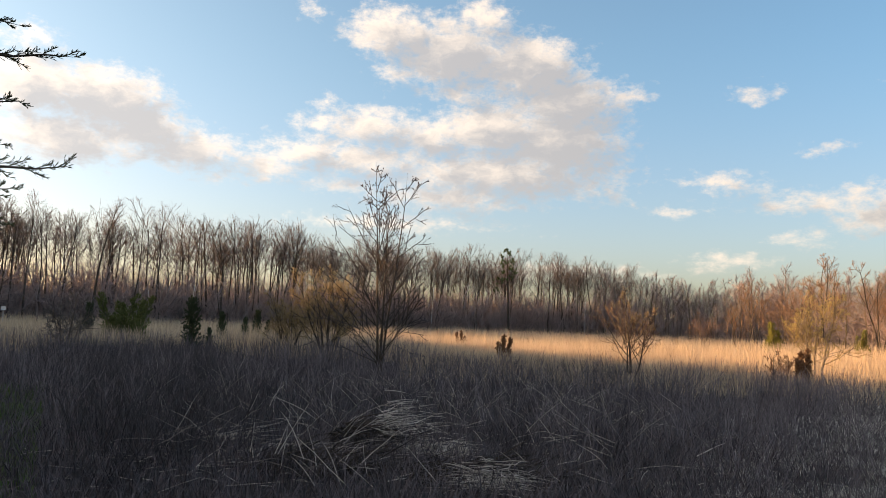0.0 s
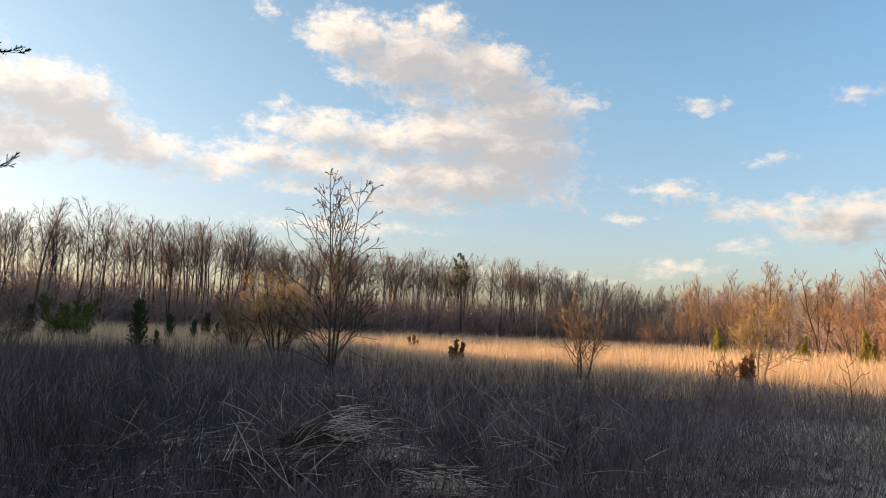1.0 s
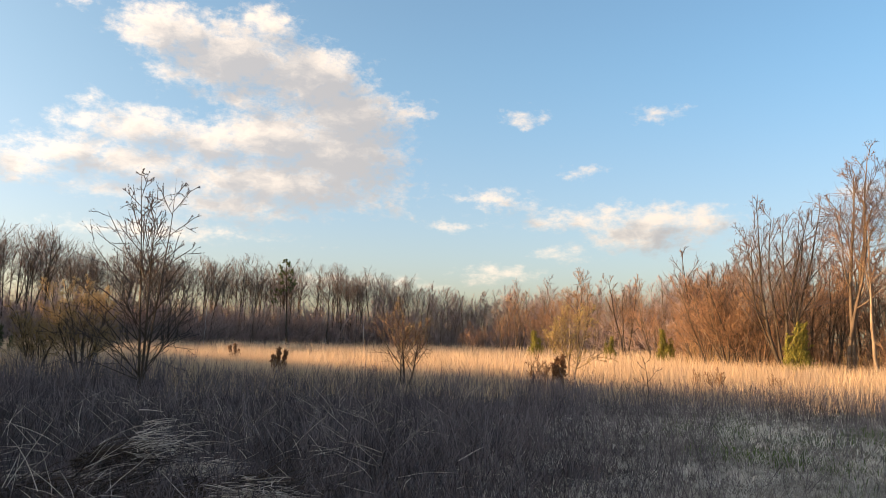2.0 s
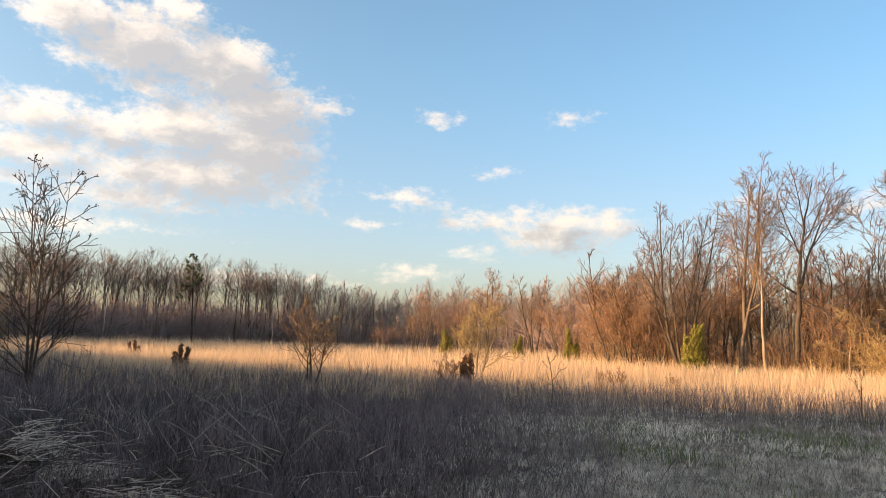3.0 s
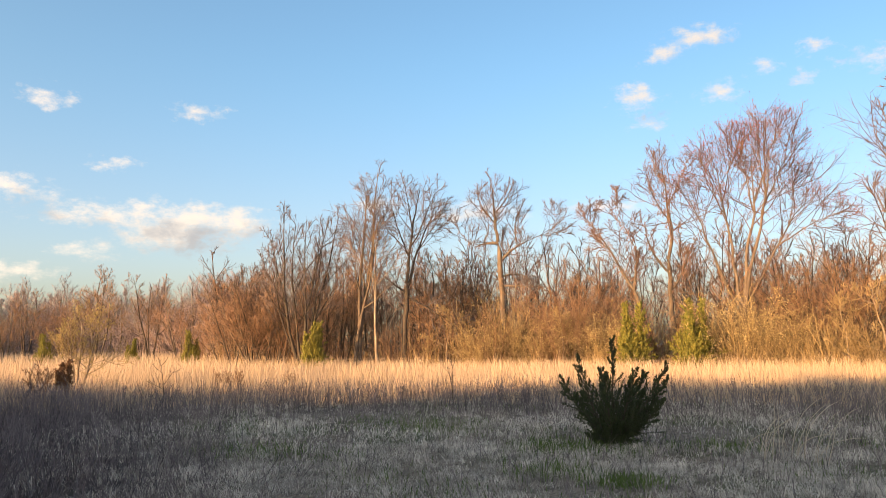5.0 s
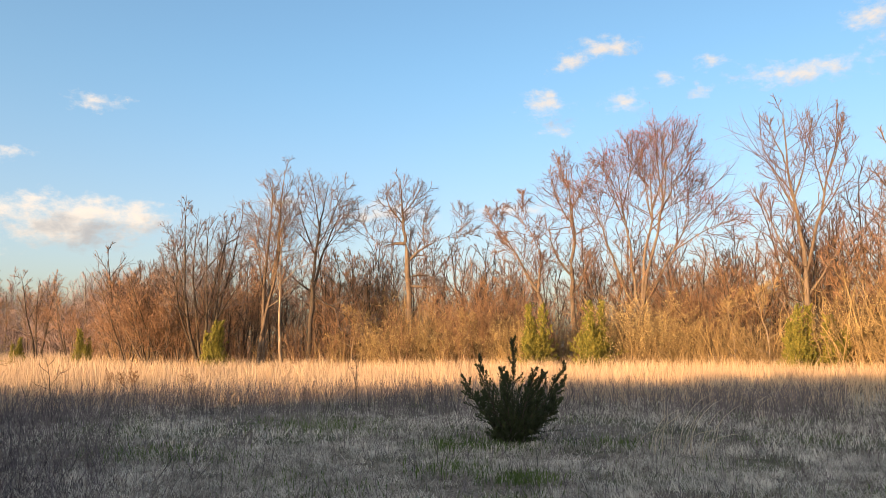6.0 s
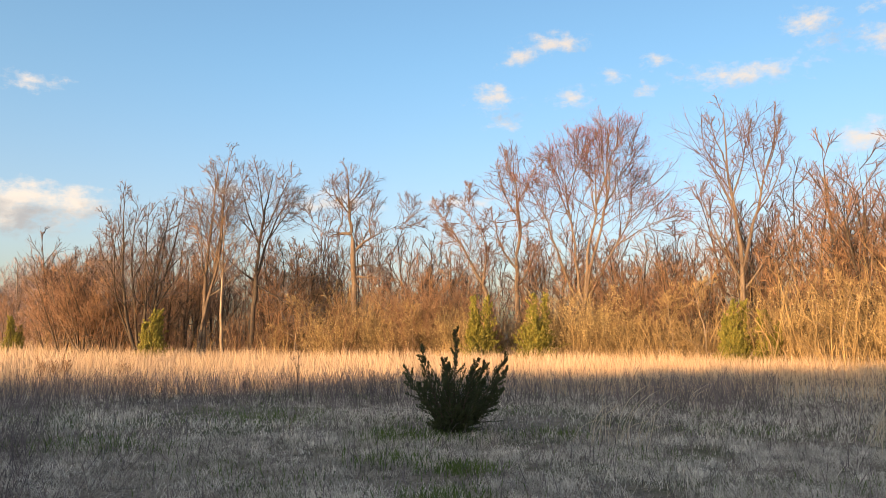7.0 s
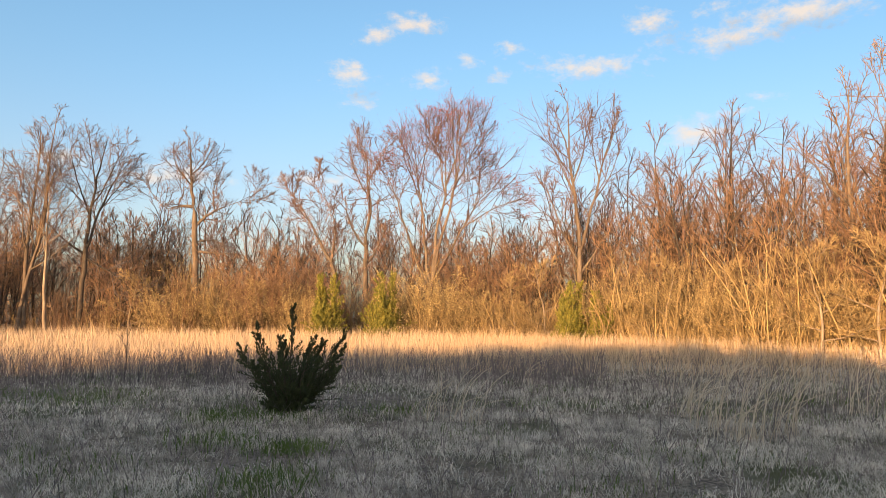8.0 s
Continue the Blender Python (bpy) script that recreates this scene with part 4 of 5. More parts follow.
# ---- cedars ----
def plumed_cedar():
    """A young cedar in the grass: boughs that rise from a dense foot, spread, and run out into pointed plumes."""
    rng = np.random.default_rng(301)
    side, deep = np.array([*to_side(61.7, 1.0), 0.0]), np.array(bearing(61.7, 1.0))
    # the end of each bough: sideways, up, in depth
    tips = [(0.08, 1.95, 0.0), (-0.80, 1.25, 0.15), (-0.50, 1.66, -0.1), (-0.17, 1.42, 0.4), (0.36, 1.50, -0.2), (0.55, 1.36, 0.3), (0.84, 1.45, 0.0), (0.97, 1.22, 0.25), (0.95, 0.86, -0.15),
            (-0.12, 1.30, -0.6), (0.3, 1.15, 0.75), (-0.5, 1.0, -0.55), (0.5, 1.05, -0.7), (-0.45, 0.95, 0.7), (0.75, 0.8, 0.6)]
    bulk = []
    for i in range(46):
        ang, out = i * 2.4, rng.uniform(0.16, 0.5)
        bulk.append((out * math.cos(ang) + 0.03, rng.uniform(0.2, 0.8) * (1.1 - 0.6 * out), out * math.sin(ang)))
    f = np.linspace(0, 1, 12)[:, None]
    rows = []
    for x, z, y in tips + bulk:
        foot = np.array([0.04 * x, 0.04 * y, 0.0]) + np.array([0.0, 0.0, -0.06])
        end = side * x + deep * y + np.array([0, 0, z * 0.88])
        start = side * foot[0] + deep * foot[1] + np.array([0, 0, foot[2]])
        flat_part = np.array([end[0], end[1], 0.0])
        rows.append(start + (end - start) * f + flat_part * 0.05 * np.sin(np.pi * f) + np.cumsum(rng.normal(0, 0.008, (12, 3)), axis=0))
    B = np.array(rows)
    thick = np.where(np.arange(len(B)) < len(tips), 0.02, 0.011)[:, None]
    RB = thick * np.linspace(1, 0.14, 12)[None, :]
    wood, green = Pile(), Pile()
    tubes(wood, B, RB, 6)
    # side plumes, then sprays on all of them
    PA, RA = sprout(rng, B[:len(tips)], RB[:len(tips)], 20, 0.2, 0.97, 36, 9, 0.32, 6, 0.05, 0.05, 0.6, 0.3, fall=0.8)
    PB, RB2 = sprout(rng, B[len(tips):], RB[len(tips):], 6, 0.3, 0.97, 34, 10, 0.42, 6, 0.06, 0.06, 0.6, 0.3, fall=0.75)
    PC = np.concatenate([PA, PB])
    RC = np.concatenate([RA, RB2])
    tubes(wood, PC, np.maximum(RC, 0.002), 3)
    P1, R1 = sprout(rng, PC, RC, 10, 0.1, 0.98, 36, 9, 0.34, 4, 0.06, 0.05, 0.5, 0.3, fall=0.85)
    P0, R0 = sprout(rng, B, RB, 36, 0.28, 0.99, 38, 9, 0.11, 4, 0.06, 0.05, 0.4, 0.3, fall=0.88)
    PS, RS = np.concatenate([P1, P0]), np.concatenate([R1, R0])
    tubes(green, PS[:, ::3], np.maximum(RS, 0.0035)[:, ::3], 3)
    sprigs(green, rng, PS, 6, 0.036, 0.007, 0.35)
    sprigs(green, rng, PC[:, 2:], 10, 0.045, 0.008, 0.3)
    sprigs(green, rng, B[:, 6:], 34, 0.045, 0.008, 0.3)
    tree = root("near_cedar", "dark green young red cedar with spreading pointed plumes in the grass", "cedar")
    part("trunk", wood.mesh("trunk", M_BARK_DARK), tree)
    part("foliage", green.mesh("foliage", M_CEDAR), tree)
    return tree


place(plumed_cedar(), 62.75, 13.0, size=0.95)
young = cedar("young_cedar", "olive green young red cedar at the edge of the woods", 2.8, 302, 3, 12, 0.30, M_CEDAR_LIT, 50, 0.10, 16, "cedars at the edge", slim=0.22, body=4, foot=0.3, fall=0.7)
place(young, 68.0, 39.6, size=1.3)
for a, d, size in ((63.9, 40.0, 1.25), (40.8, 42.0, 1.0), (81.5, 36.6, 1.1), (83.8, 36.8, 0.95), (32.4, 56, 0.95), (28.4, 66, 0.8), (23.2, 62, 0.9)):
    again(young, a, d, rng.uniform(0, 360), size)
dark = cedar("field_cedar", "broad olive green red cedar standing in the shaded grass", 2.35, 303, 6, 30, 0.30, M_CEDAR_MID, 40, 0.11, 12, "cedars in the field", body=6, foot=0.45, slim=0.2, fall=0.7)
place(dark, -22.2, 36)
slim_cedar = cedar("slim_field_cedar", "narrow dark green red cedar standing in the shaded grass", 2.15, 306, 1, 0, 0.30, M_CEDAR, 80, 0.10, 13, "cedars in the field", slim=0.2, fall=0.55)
place(slim_cedar, -17.9, 30)
for a, d, size in ((-24.8, 42, 0.9), (-15.9, 40, 0.8), (-14.4, 42, 0.7), (-13.6, 48, 0.9), (-12.8, 44, 0.65), (-16.7, 31, 0.5)):
    again(slim_cedar, a, d, rng.uniform(0, 360), size)
rust = cedar("rusty_cedar", "small rusty brown cedar among the straw grass", 1.25, 304, 3, 18, 0.34, M_CEDAR_RUST, 30, 0.11, 9, "small cedars")
place(rust, 4.5, 31)
again(rust, 25.0, 26, 90, 1.0)
again(rust, 1.4, 44, 180, 1.0)

# ---- trees in the field ----
budding = bare_tree("budding_tree", "young tree of several dark stems with swelling buds", 6.4, 433, 5, 4, 0.036, M_BARK_DARK, M_TWIG_DARK, 16, 0.06, 54, 0.42, 0.03, wiggle=0.035, bud=0.05, bud_mat=M_TWIG_DARK, twigs=4, fine=1, ends=1, hair=0.0065, bend=0.01, fall=0.8, strung=True)
place(budding, -4.6, 23, size=1.05)
small = bare_tree("small_field_tree", "small crooked leafless tree with pale buds", 3.2, 402, 3, 17, 0.045, M_BARK_DARK, M_TWIG_CROWN, 12, 0.28, 50, 0.46, 0.09, wiggle=0.1, bud=0.036, bud_mat=M_BUD, hair=0.0065, bend=0.07, twigs=4, fine=2)
place(small, 13.7, 24.5)
yellow = bare_tree("yellow_budded_tree", "small tree hazed with yellow-green buds", 3.3, 403, 3, 16, 0.05, M_BARK_PALE, M_TWIG_TAN, 14, 0.22, 52, 0.5, wiggle=0.09, bud=0.05, bud_mat=M_BUD_YELLOW, hair=0.008, twigs=4, fine=2)
place(yellow, 25.6, 30)
olive = bare_tree("olive_shrub", "spreading shrub with yellowish budding twigs in the shade", 3.9, 404, 8, 24, 0.04, M_BARK_DARK, M_TWIG_TAN, 9, 0.15, 44, 0.46, wiggle=0.1, bud=0.05, bud_mat=M_BUD, hair=0.009, category="shrub", group="olive shrubs", twigs=4, fine=3)
place(olive, -8.4, 30, size=1.05)
again(olive, -11.2, 32, 140, 0.75)
place(bare_tree("grey_shrub_tree", "small grey leafless tree in the dead weeds", 2.5, 405, 4, 22, 0.05, M_BARK, M_TWIG_GREY, 11, 0.25, 48, 0.5, hair=0.007), -26.0, 30)


def big_cedar():
    """A large cedar beside the camera: a trunk and long drooping branches with flat feathery sprays."""
    rng = np.random.default_rng(305)
    foot = bearing(-41, 5.6)
    wood, green = Pile(), Pile()
    P = lines(rng, np.array([[0.0, 0.0, -0.1]]), np.array([[0.0, 0.02, 1.0]]), np.array([7.5]), 14, 0.02, 0.0)
    R = np.linspace(0.17, 0.02, 14)[None, :]
    tubes(wood, P, R, 10)
    tips = [(-26.6, 4.9, 3.08), (-29.6, 4.7, 2.72), (-30.4, 4.9, 2.5), (-26.4, 4.7, 2.40), (-29.6, 4.7, 2.24), (-30.2, 4.6, 2.05), (-32.5, 4.6, 1.7), (-35, 4.6, 3.6), (-32, 4.7, 3.9), (-33, 4.5, 1.2)]
    ends = [np.array(bearing(a, d, z) - foot) for a, d, z in tips]
    for i in range(12):
        h, ang = rng.uniform(0.6, 6.5), rng.uniform(0, 6.28)
        ends.append(np.array([math.cos(ang), math.sin(ang), 0.0]) * (0.5 + 0.16 * (7.3 - h)) + np.array([0, 0, h]))
    rows = []
    for e in ends:
        s = np.array([0.0, 0.02 * e[2], max(0.3, e[2] - 0.12)])
        f = np.linspace(0, 1, 9)[:, None]
        rows.append(s + (e - s) * f + np.array([0, 0, 0.12]) * np.sin(np.pi * f) * (1 - f) + rng.normal(0, 0.006, (9, 3)))
    B = np.array(rows)
    RB = np.linspace(0.022, 0.0035, 9)[None, :] * np.ones((len(ends), 1))
    tubes(wood, B, RB, 5)
    P1, R1 = sprout(rng, B, RB, 18, 0.35, 0.98, 27, 8, 0.17, 5, 0.05, 0.03, 0.5, 0.4)
    tubes(green, P1, np.maximum(R1, 0.0022), 3)
    P2, R2 = sprout(rng, P1, R1, 8, 0.15, 0.98, 30, 8, 0.40, 3, 0.06, 0.02, 0.7, 0.6)
    tubes(green, P2, np.maximum(R2, 0.002), 3)
    sprigs(green, rng, P2, 6, 0.02, 0.0019, 0.22)
    sprigs(green, rng, P1, 9, 0.022, 0.0022, 0.25)
    tree = root("big_cedar", "large dark cedar reaching drooping feathery branches over the weeds", "cedar")
    part("trunk", wood.mesh("trunk", M_BARK_DARK), tree)
    part("foliage", green.mesh("foliage", M_CEDAR), tree)
    tree.location = foot


big_cedar()

def pine():
    """A far pine: a straight trunk, bare below, with clumps of needles above."""
    rng = np.random.default_rng(306)
    wood, green = Pile(), Pile()
    P = lines(rng, np.array([[0.0, 0.0, -0.2]]), np.array([[0.0, 0.0, 1.0]]), np.array([13.6]), 10, 0.015, 0.0)
    R = np.linspace(0.2, 0.04, 10)[None, :]
    tubes(wood, P, R, 7)
    P1, R1 = sprout(rng, P, R, 17, 0.55, 0.98, 72, 14, 0.2, 5, 0.08, 0.08, 0.4, 0.4)
    tubes(wood, P1, R1, 4)
    P2, R2 = sprout(rng, P1, R1, 5, 0.35, 1.0, 45, 12, 0.4, 3, 0.1, 0.1, 0.6, 0.5)
    sprigs(green, rng, P2[:, 1:], 14, 0.34, 0.05, 0.8)
    tree = root("pine", "tall dark green pine standing above the far leafless woods", "pine")
    part("trunk", wood.mesh("trunk", M_BARK_DARK), tree)
    part("foliage", green.mesh("foliage", M_PINE), tree)
    return tree


place(pine(), 4.85, 122)


def post(name, label, a, d, tall, radius, lean=0.0):
    """A round metal post with a cap."""
    bm = bmesh.new()
    bmesh.ops.create_cone(bm, cap_ends=True, segments=10, radius1=radius, radius2=radius, depth=tall + 0.3, matrix=Matrix.Translation((0, 0, tall / 2 - 0.15)))
    bmesh.ops.create_cone(bm, cap_ends=True, segments=10, radius1=radius * 1.25, radius2=radius * 0.7, depth=radius * 1.5, matrix=Matrix.Translation((0, 0, tall + radius * 0.7)))
    me = bpy.data.meshes.new(name)
    bm.to_mesh(me)
    bm.free()
    me.materials.append(M_METAL)
    ob = tagged(new(name, me), label, "post")
    ob.matrix_world = Matrix.Translation(bearing(a, d)) @ pose(0, 0, 0, 0, lean, 0)
    return ob


post("metal_post", "thin grey metal post before the woods", -18.15, 70, 4.1, 0.035, 3)
post("metal_post", "thin grey metal post before the woods", -21.0, 74, 3.6, 0.025, 0)
post("metal_post", "thin grey metal post at the far edge of the field", 10.4, 115, 5.5, 0.035, 0)
post("metal_post", "thin grey metal post at the far edge of the field", -0.9, 105, 6.4, 0.03, 2)


def sign():
    ob = root("white_sign", "small white board on a short post at the field's edge", "sign")
    for name, size, z, mat in (("board", (0.34, 0.03, 0.3), 1.55, M_SIGN), ("post", (0.06, 0.06, 1.5), 0.7, M_METAL)):
        bm = bmesh.new()
        bmesh.ops.create_cube(bm, size=1.0, matrix=Matrix.Translation((0, 0.045 if name == "post" else 0, z)) @ Matrix.Diagonal((*size, 1)))
        bmesh.ops.bevel(bm, geom=bm.edges[:], offset=0.006, segments=2, affect="EDGES")
        me = bpy.data.meshes.new(name)
        bm.to_mesh(me)
        bm.free()
        me.materials.append(mat)
        part(name, me, ob)
    place(ob, -29.7, 72, 0, 30)


sign()

# saplings standing singly in the lit and shaded grass
whip = bare_tree("dead_sapling", "thin crooked dead sapling in the grass", 1.5, 420, 1, 10, 0.02, M_BARK_DARK, M_TWIG_DARK, 5, 0.4, 50, 0.4, bend=0.14, twigs=2, fine=2, hair=0.004, group="saplings in the grass", category="sapling")
place(whip, 51.2, 22)
again(whip, 31.2, 22, 120, 1.0)
again(whip, 23.2, 24, 200, 0.9)
bushy = bare_tree("weed_bush", "low brown bushy weed in the straw grass", 1.1, 421, 4, 24, 0.012, M_TWIG, M_TWIG, 7, 0.3, 45, 0.45, twigs=3, fine=2, hair=0.005, group="saplings in the grass", category="weed")
place(bushy, 36.0, 27)
again(bushy, 34.6, 29, 90, 0.9)
again(bushy, 39.6, 28, 30, 0.8)
again(bushy, 23.8, 25.5, 30, 1.3)

# ---- grass ----
def lay(name, label, category, mat, pile):
    return tagged(new(name, pile.mesh(name, mat, False)), label, category, "", "stuff")


rng = np.random.default_rng(31)
pile = Pile()
for n, a0, a1, d0, d1, h, w in ((52000, -3, 112, 21, 36, 0.95, 0.014), (50000, -6, 112, 34, 50, 1.02, 0.018), (16000, -34, -2, 30, 48, 1.1, 0.02), (18000, -34, 40, 42, 70, 1.25, 0.024), (18000, -40, 40, 60, 125, 1.4, 0.036)):
    xy = wedge(rng, n, a0, a1, d0, d1)
    turn_to, far = np.degrees(np.arctan2(xy[:, 0], xy[:, 1])), np.hypot(xy[:, 0], xy[:, 1])
    xy = xy[rng.uniform(0, 1, n) > np.interp(turn_to, [72, 88], [0.0, 0.55]) * np.interp(far, [27, 33], [1.0, 0.0])]
    n = len(xy)
    patch = 0.9 + 0.13 * np.sin(xy[:, 0] * 0.9 + 2 * np.sin(xy[:, 1] * 0.35)) * np.cos(xy[:, 1] * 0.7)
    h = h * np.interp(np.hypot(xy[:, 0], xy[:, 1]), [21, 31], [0.42, 1.0]) * patch * np.where(rng.uniform(0, 1, n) < 0.05, 1.3, 1.0)
    blades(pile, rng, xy, h * rng.uniform(0.6, 1.12, n), w * rng.uniform(0.6, 1.3, n), np.full(n, 0.45))
lay("broomsedge", "tall straw-coloured broomsedge standing across the field", "tall grass", M_BROOM, pile)


# short turf: low thatch everywhere, and tufts of pale blades standing out of it
def turf_side(xy, low, high):
    """Only the places on the turf's side of its ragged border with the weeds."""
    return xy[xy[:, 0] - 0.55 * xy[:, 1] > rng.uniform(low, high, len(xy))]


def mottled(xy, scale, low, high):
    """Thins places out in patches."""
    x, y = xy[:, 0] * scale, xy[:, 1] * scale
    m = np.sin(x + 1.7 * np.sin(y * 0.75)) + np.sin(y * 1.3 + 1.3 * np.sin(x * 0.9 + 2.0))
    return xy[m > rng.uniform(low, high, len(xy))]


pile = Pile()
xy = mottled(turf_side(wedge(rng, 90000, 10, 112, 12, 27), -2.5, 0.5), 0.8, -2.4, 0.8)
n = len(xy)
blades(pile, rng, xy, rng.uniform(0.05, 0.16, n), rng.uniform(0.008, 0.018, n), np.full(n, 1.6))
xy = mottled(turf_side(wedge(rng, 150000, 14, 112, 4.8, 13), -2.5, 0.8), 2.1, -2.0, 1.0)
n = len(xy)
blades(pile, rng, xy, rng.uniform(0.03, 0.12, n), rng.uniform(0.003, 0.008, n), np.full(n, 2.2))
tufts = mottled(turf_side(wedge(rng, 4600, 10, 112, 5, 27), -3.0, 0.5), 0.7, -1.6, 1.6)
who = np.repeat(np.arange(len(tufts)), 16)
n = len(who)
size = rng.uniform(0.4, 1.3, len(tufts))[who]
broad = np.interp(np.hypot(tufts[who, 0], tufts[who, 1]), [5, 27], [0.005, 0.014])
blades(pile, rng, tufts[who] + rng.normal(0, 0.06, (n, 2)) * size[:, None], rng.uniform(0.06, 0.2, n) * size, broad * rng.uniform(0.6, 1.4, n), np.full(n, 1.5))
lay("short_grass", "short grey-tan winter grass in pale tufts, in the shade", "grass", M_SHORT, pile)

pile = Pile()
spots = wedge(rng, 60, 20, 112, 5.5, 22)
spots = spots[spots[:, 0] - 0.55 * spots[:, 1] > 1.0]
who = np.repeat(np.arange(len(spots)), 130)
n = len(who)
blades(pile, rng, spots[who] + rng.normal(0, 0.45, (n, 2)), rng.uniform(0.05, 0.16, n), rng.uniform(0.006, 0.012, n), np.full(n, 0.9))
# fresh green round the cedar's foot and in a few open spots
for a, d, wide, n in ((61.4, 12.6, 0.5, 700), (58.4, 12.4, 0.35, 420), (63.8, 9.6, 0.22, 380), (58.8, 10.2, 0.3, 300), (69.4, 12.9, 0.35, 300), (63.0, 8.0, 0.3, 320), (48.0, 15.5, 0.6, 500), (38.0, 12.5, 0.5, 420)):
    at = bearing(a, d)
    blades(pile, rng, np.array([at.x, at.y]) + rng.normal(0, wide, (n, 2)), rng.uniform(0.06, 0.2, n), rng.uniform(0.006, 0.014, n), np.full(n, 1.1))
n = 14000
blades(pile, rng, wedge(rng, n, -48, -27.0, 4.5, 18), rng.uniform(0.06, 0.2, n), rng.uniform(0.006, 0.012, n), np.full(n, 0.9))
lay("green_grass", "fresh green grass coming up in patches", "grass", M_GREEN, pile)


# dead weeds: thick dark stems, thinner along the border of the turf
def weeds(pile, xy, low, high, thick, lean):
    n = len(xy)
    base = np.concatenate([xy, np.zeros((n, 1))], 1)
    way = np.concatenate([rng.normal(0, lean, (n, 2)), np.ones((n, 1))], 1)
    P = lines(rng, base, way, rng.uniform(low, high, n), 4, 0.07, 0.0, 0.05)
    R = thick * rng.uniform(0.6, 1.5, (n, 1)) * np.linspace(1, 0.5, 4)[None, :]
    tubes(pile, P, R, 3)
    P1, R1 = sprout(rng, P, R, 5, 0.35, 1.0, 38, 12, 0.28, 2, 0.1, 0.08, 0.8, 0.6)
    tubes(pile, P1, R1, 3)


def clumped(n_clumps, each, a0, a1, d0, d1, spread):
    """Places gathered in clumps, with a size for each clump's plants."""
    c = wedge(rng, n_clumps, a0, a1, d0, d1)
    who = np.repeat(np.arange(n_clumps), each)
    return c[who] + rng.normal(0, spread, (len(who), 2)), rng.uniform(0.45, 1.15, n_clumps)[who]


pile = Pile()
xy, size = clumped(700, 15, -34, 44, 6.0, 29, 0.45)
reach, turn_to = np.hypot(xy[:, 0], xy[:, 1]), np.degrees(np.arctan2(xy[:, 0], xy[:, 1]))
inside = (xy[:, 0] - 0.55 * xy[:, 1] < rng.normal(-0.8, 1.2, len(xy))) & (reach > 5.2) & ((turn_to > -26.5) | (reach > 14)) & ((turn_to < -19) | (turn_to > 6) | (reach > 11.5 + np.sin(turn_to)) | (rng.uniform(0, 1, len(xy)) < 0.12))
for low, high, tall in ((0.4, 0.65, 0.55), (0.65, 0.9, 0.8), (0.9, 1.2, 1.05)):
    some = inside & (size >= low) & (size < high)
    weeds(pile, xy[some & (reach > 9)], tall * 0.5, tall, 0.0062, 0.32)
    weeds(pile, xy[some & (reach <= 9) & (rng.uniform(0, 1, len(xy)) < 0.55)], tall * 0.3, tall * 0.6, 0.004, 0.45)
xy, size = clumped(150, 14, -34, -1, 26, 36, 0.6)
weeds(pile, xy, 0.6, 1.15, 0.008, 0.16)
weeds(pile, wedge(rng, 5200, 22, 84, 17.5, 25), 0.3, 0.8, 0.005, 0.25)
weeds(pile, wedge(rng, 2600, 12, 36, 7.5, 20), 0.15, 0.5, 0.004, 0.35)
weeds(pile, wedge(rng, 1900, 76, 112, 15, 29), 0.3, 0.8, 0.0045, 0.25)
weeds(pile, wedge(rng, 4200, 30, 112, 5.5, 19), 0.12, 0.4, 0.0034, 0.35)
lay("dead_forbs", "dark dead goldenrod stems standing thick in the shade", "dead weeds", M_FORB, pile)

# black-brown canes; the crowded left clumps put the trees' shade into their colour
pile = Pile()
xy, size = clumped(260, 12, -24, 14, 11.8, 26, 0.5)
weeds(pile, xy, 0.3, 0.8, 0.0045, 0.35)
xy, size = clumped(420, 13, -27, -16, 8.0, 30, 0.5)
xy = xy[(np.degrees(np.arctan2(xy[:, 0], xy[:, 1])) > -25.5) | (np.hypot(xy[:, 0], xy[:, 1]) > 14)]
weeds(pile, xy, 0.3, 0.95, 0.005, 0.35)
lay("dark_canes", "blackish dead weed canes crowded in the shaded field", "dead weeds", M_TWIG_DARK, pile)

# lower tangle between the stems
pile = Pile()
n = 46000
xy = np.concatenate([wedge(rng, 26000, -34, 40, 5, 12), wedge(rng, 20000, -34, 44, 12, 26)])
xy = xy[xy[:, 0] - 0.55 * xy[:, 1] < rng.normal(-0.5, 1.2, n)]
n = len(xy)
blades(pile, rng, xy, rng.uniform(0.1, 0.45, n), rng.uniform(0.004, 0.010, n), np.full(n, 1.5))
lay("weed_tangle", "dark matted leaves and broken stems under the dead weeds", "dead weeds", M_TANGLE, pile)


def fallen(name, label, a, d, long, n, spread, heading, lift=0.12, fan=0.25, mat=None):
    """A heap of bleached stems lying one way."""
    pile = Pile()
    at = bearing(a, d)
    start = np.stack([rng.normal(at.x, spread, n), rng.normal(at.y, spread * 0.7, n), np.abs(rng.normal(0, lift, n)) + 0.02], 1)
    h = np.radians(heading) + rng.normal(0, fan, n)
    way = np.stack([np.sin(h), np.cos(h), rng.normal(0.08, 0.12, n)], 1)
    P = lines(rng, start, way, long * rng.uniform(0.3, 1.0, n), 4, 0.05, 0.0, 0.08)
    P[:, :, 2] = np.maximum(P[:, :, 2], 0.02)
    tubes(pile, P, 0.0055 * rng.uniform(0.6, 1.5, (n, 1)) * np.linspace(1, 0.5, 4)[None, :], 3)
    return tagged(new(name, pile.mesh(name, mat or M_STRAW)), label, "straw heap", "heaps of fallen straw", "stuff")


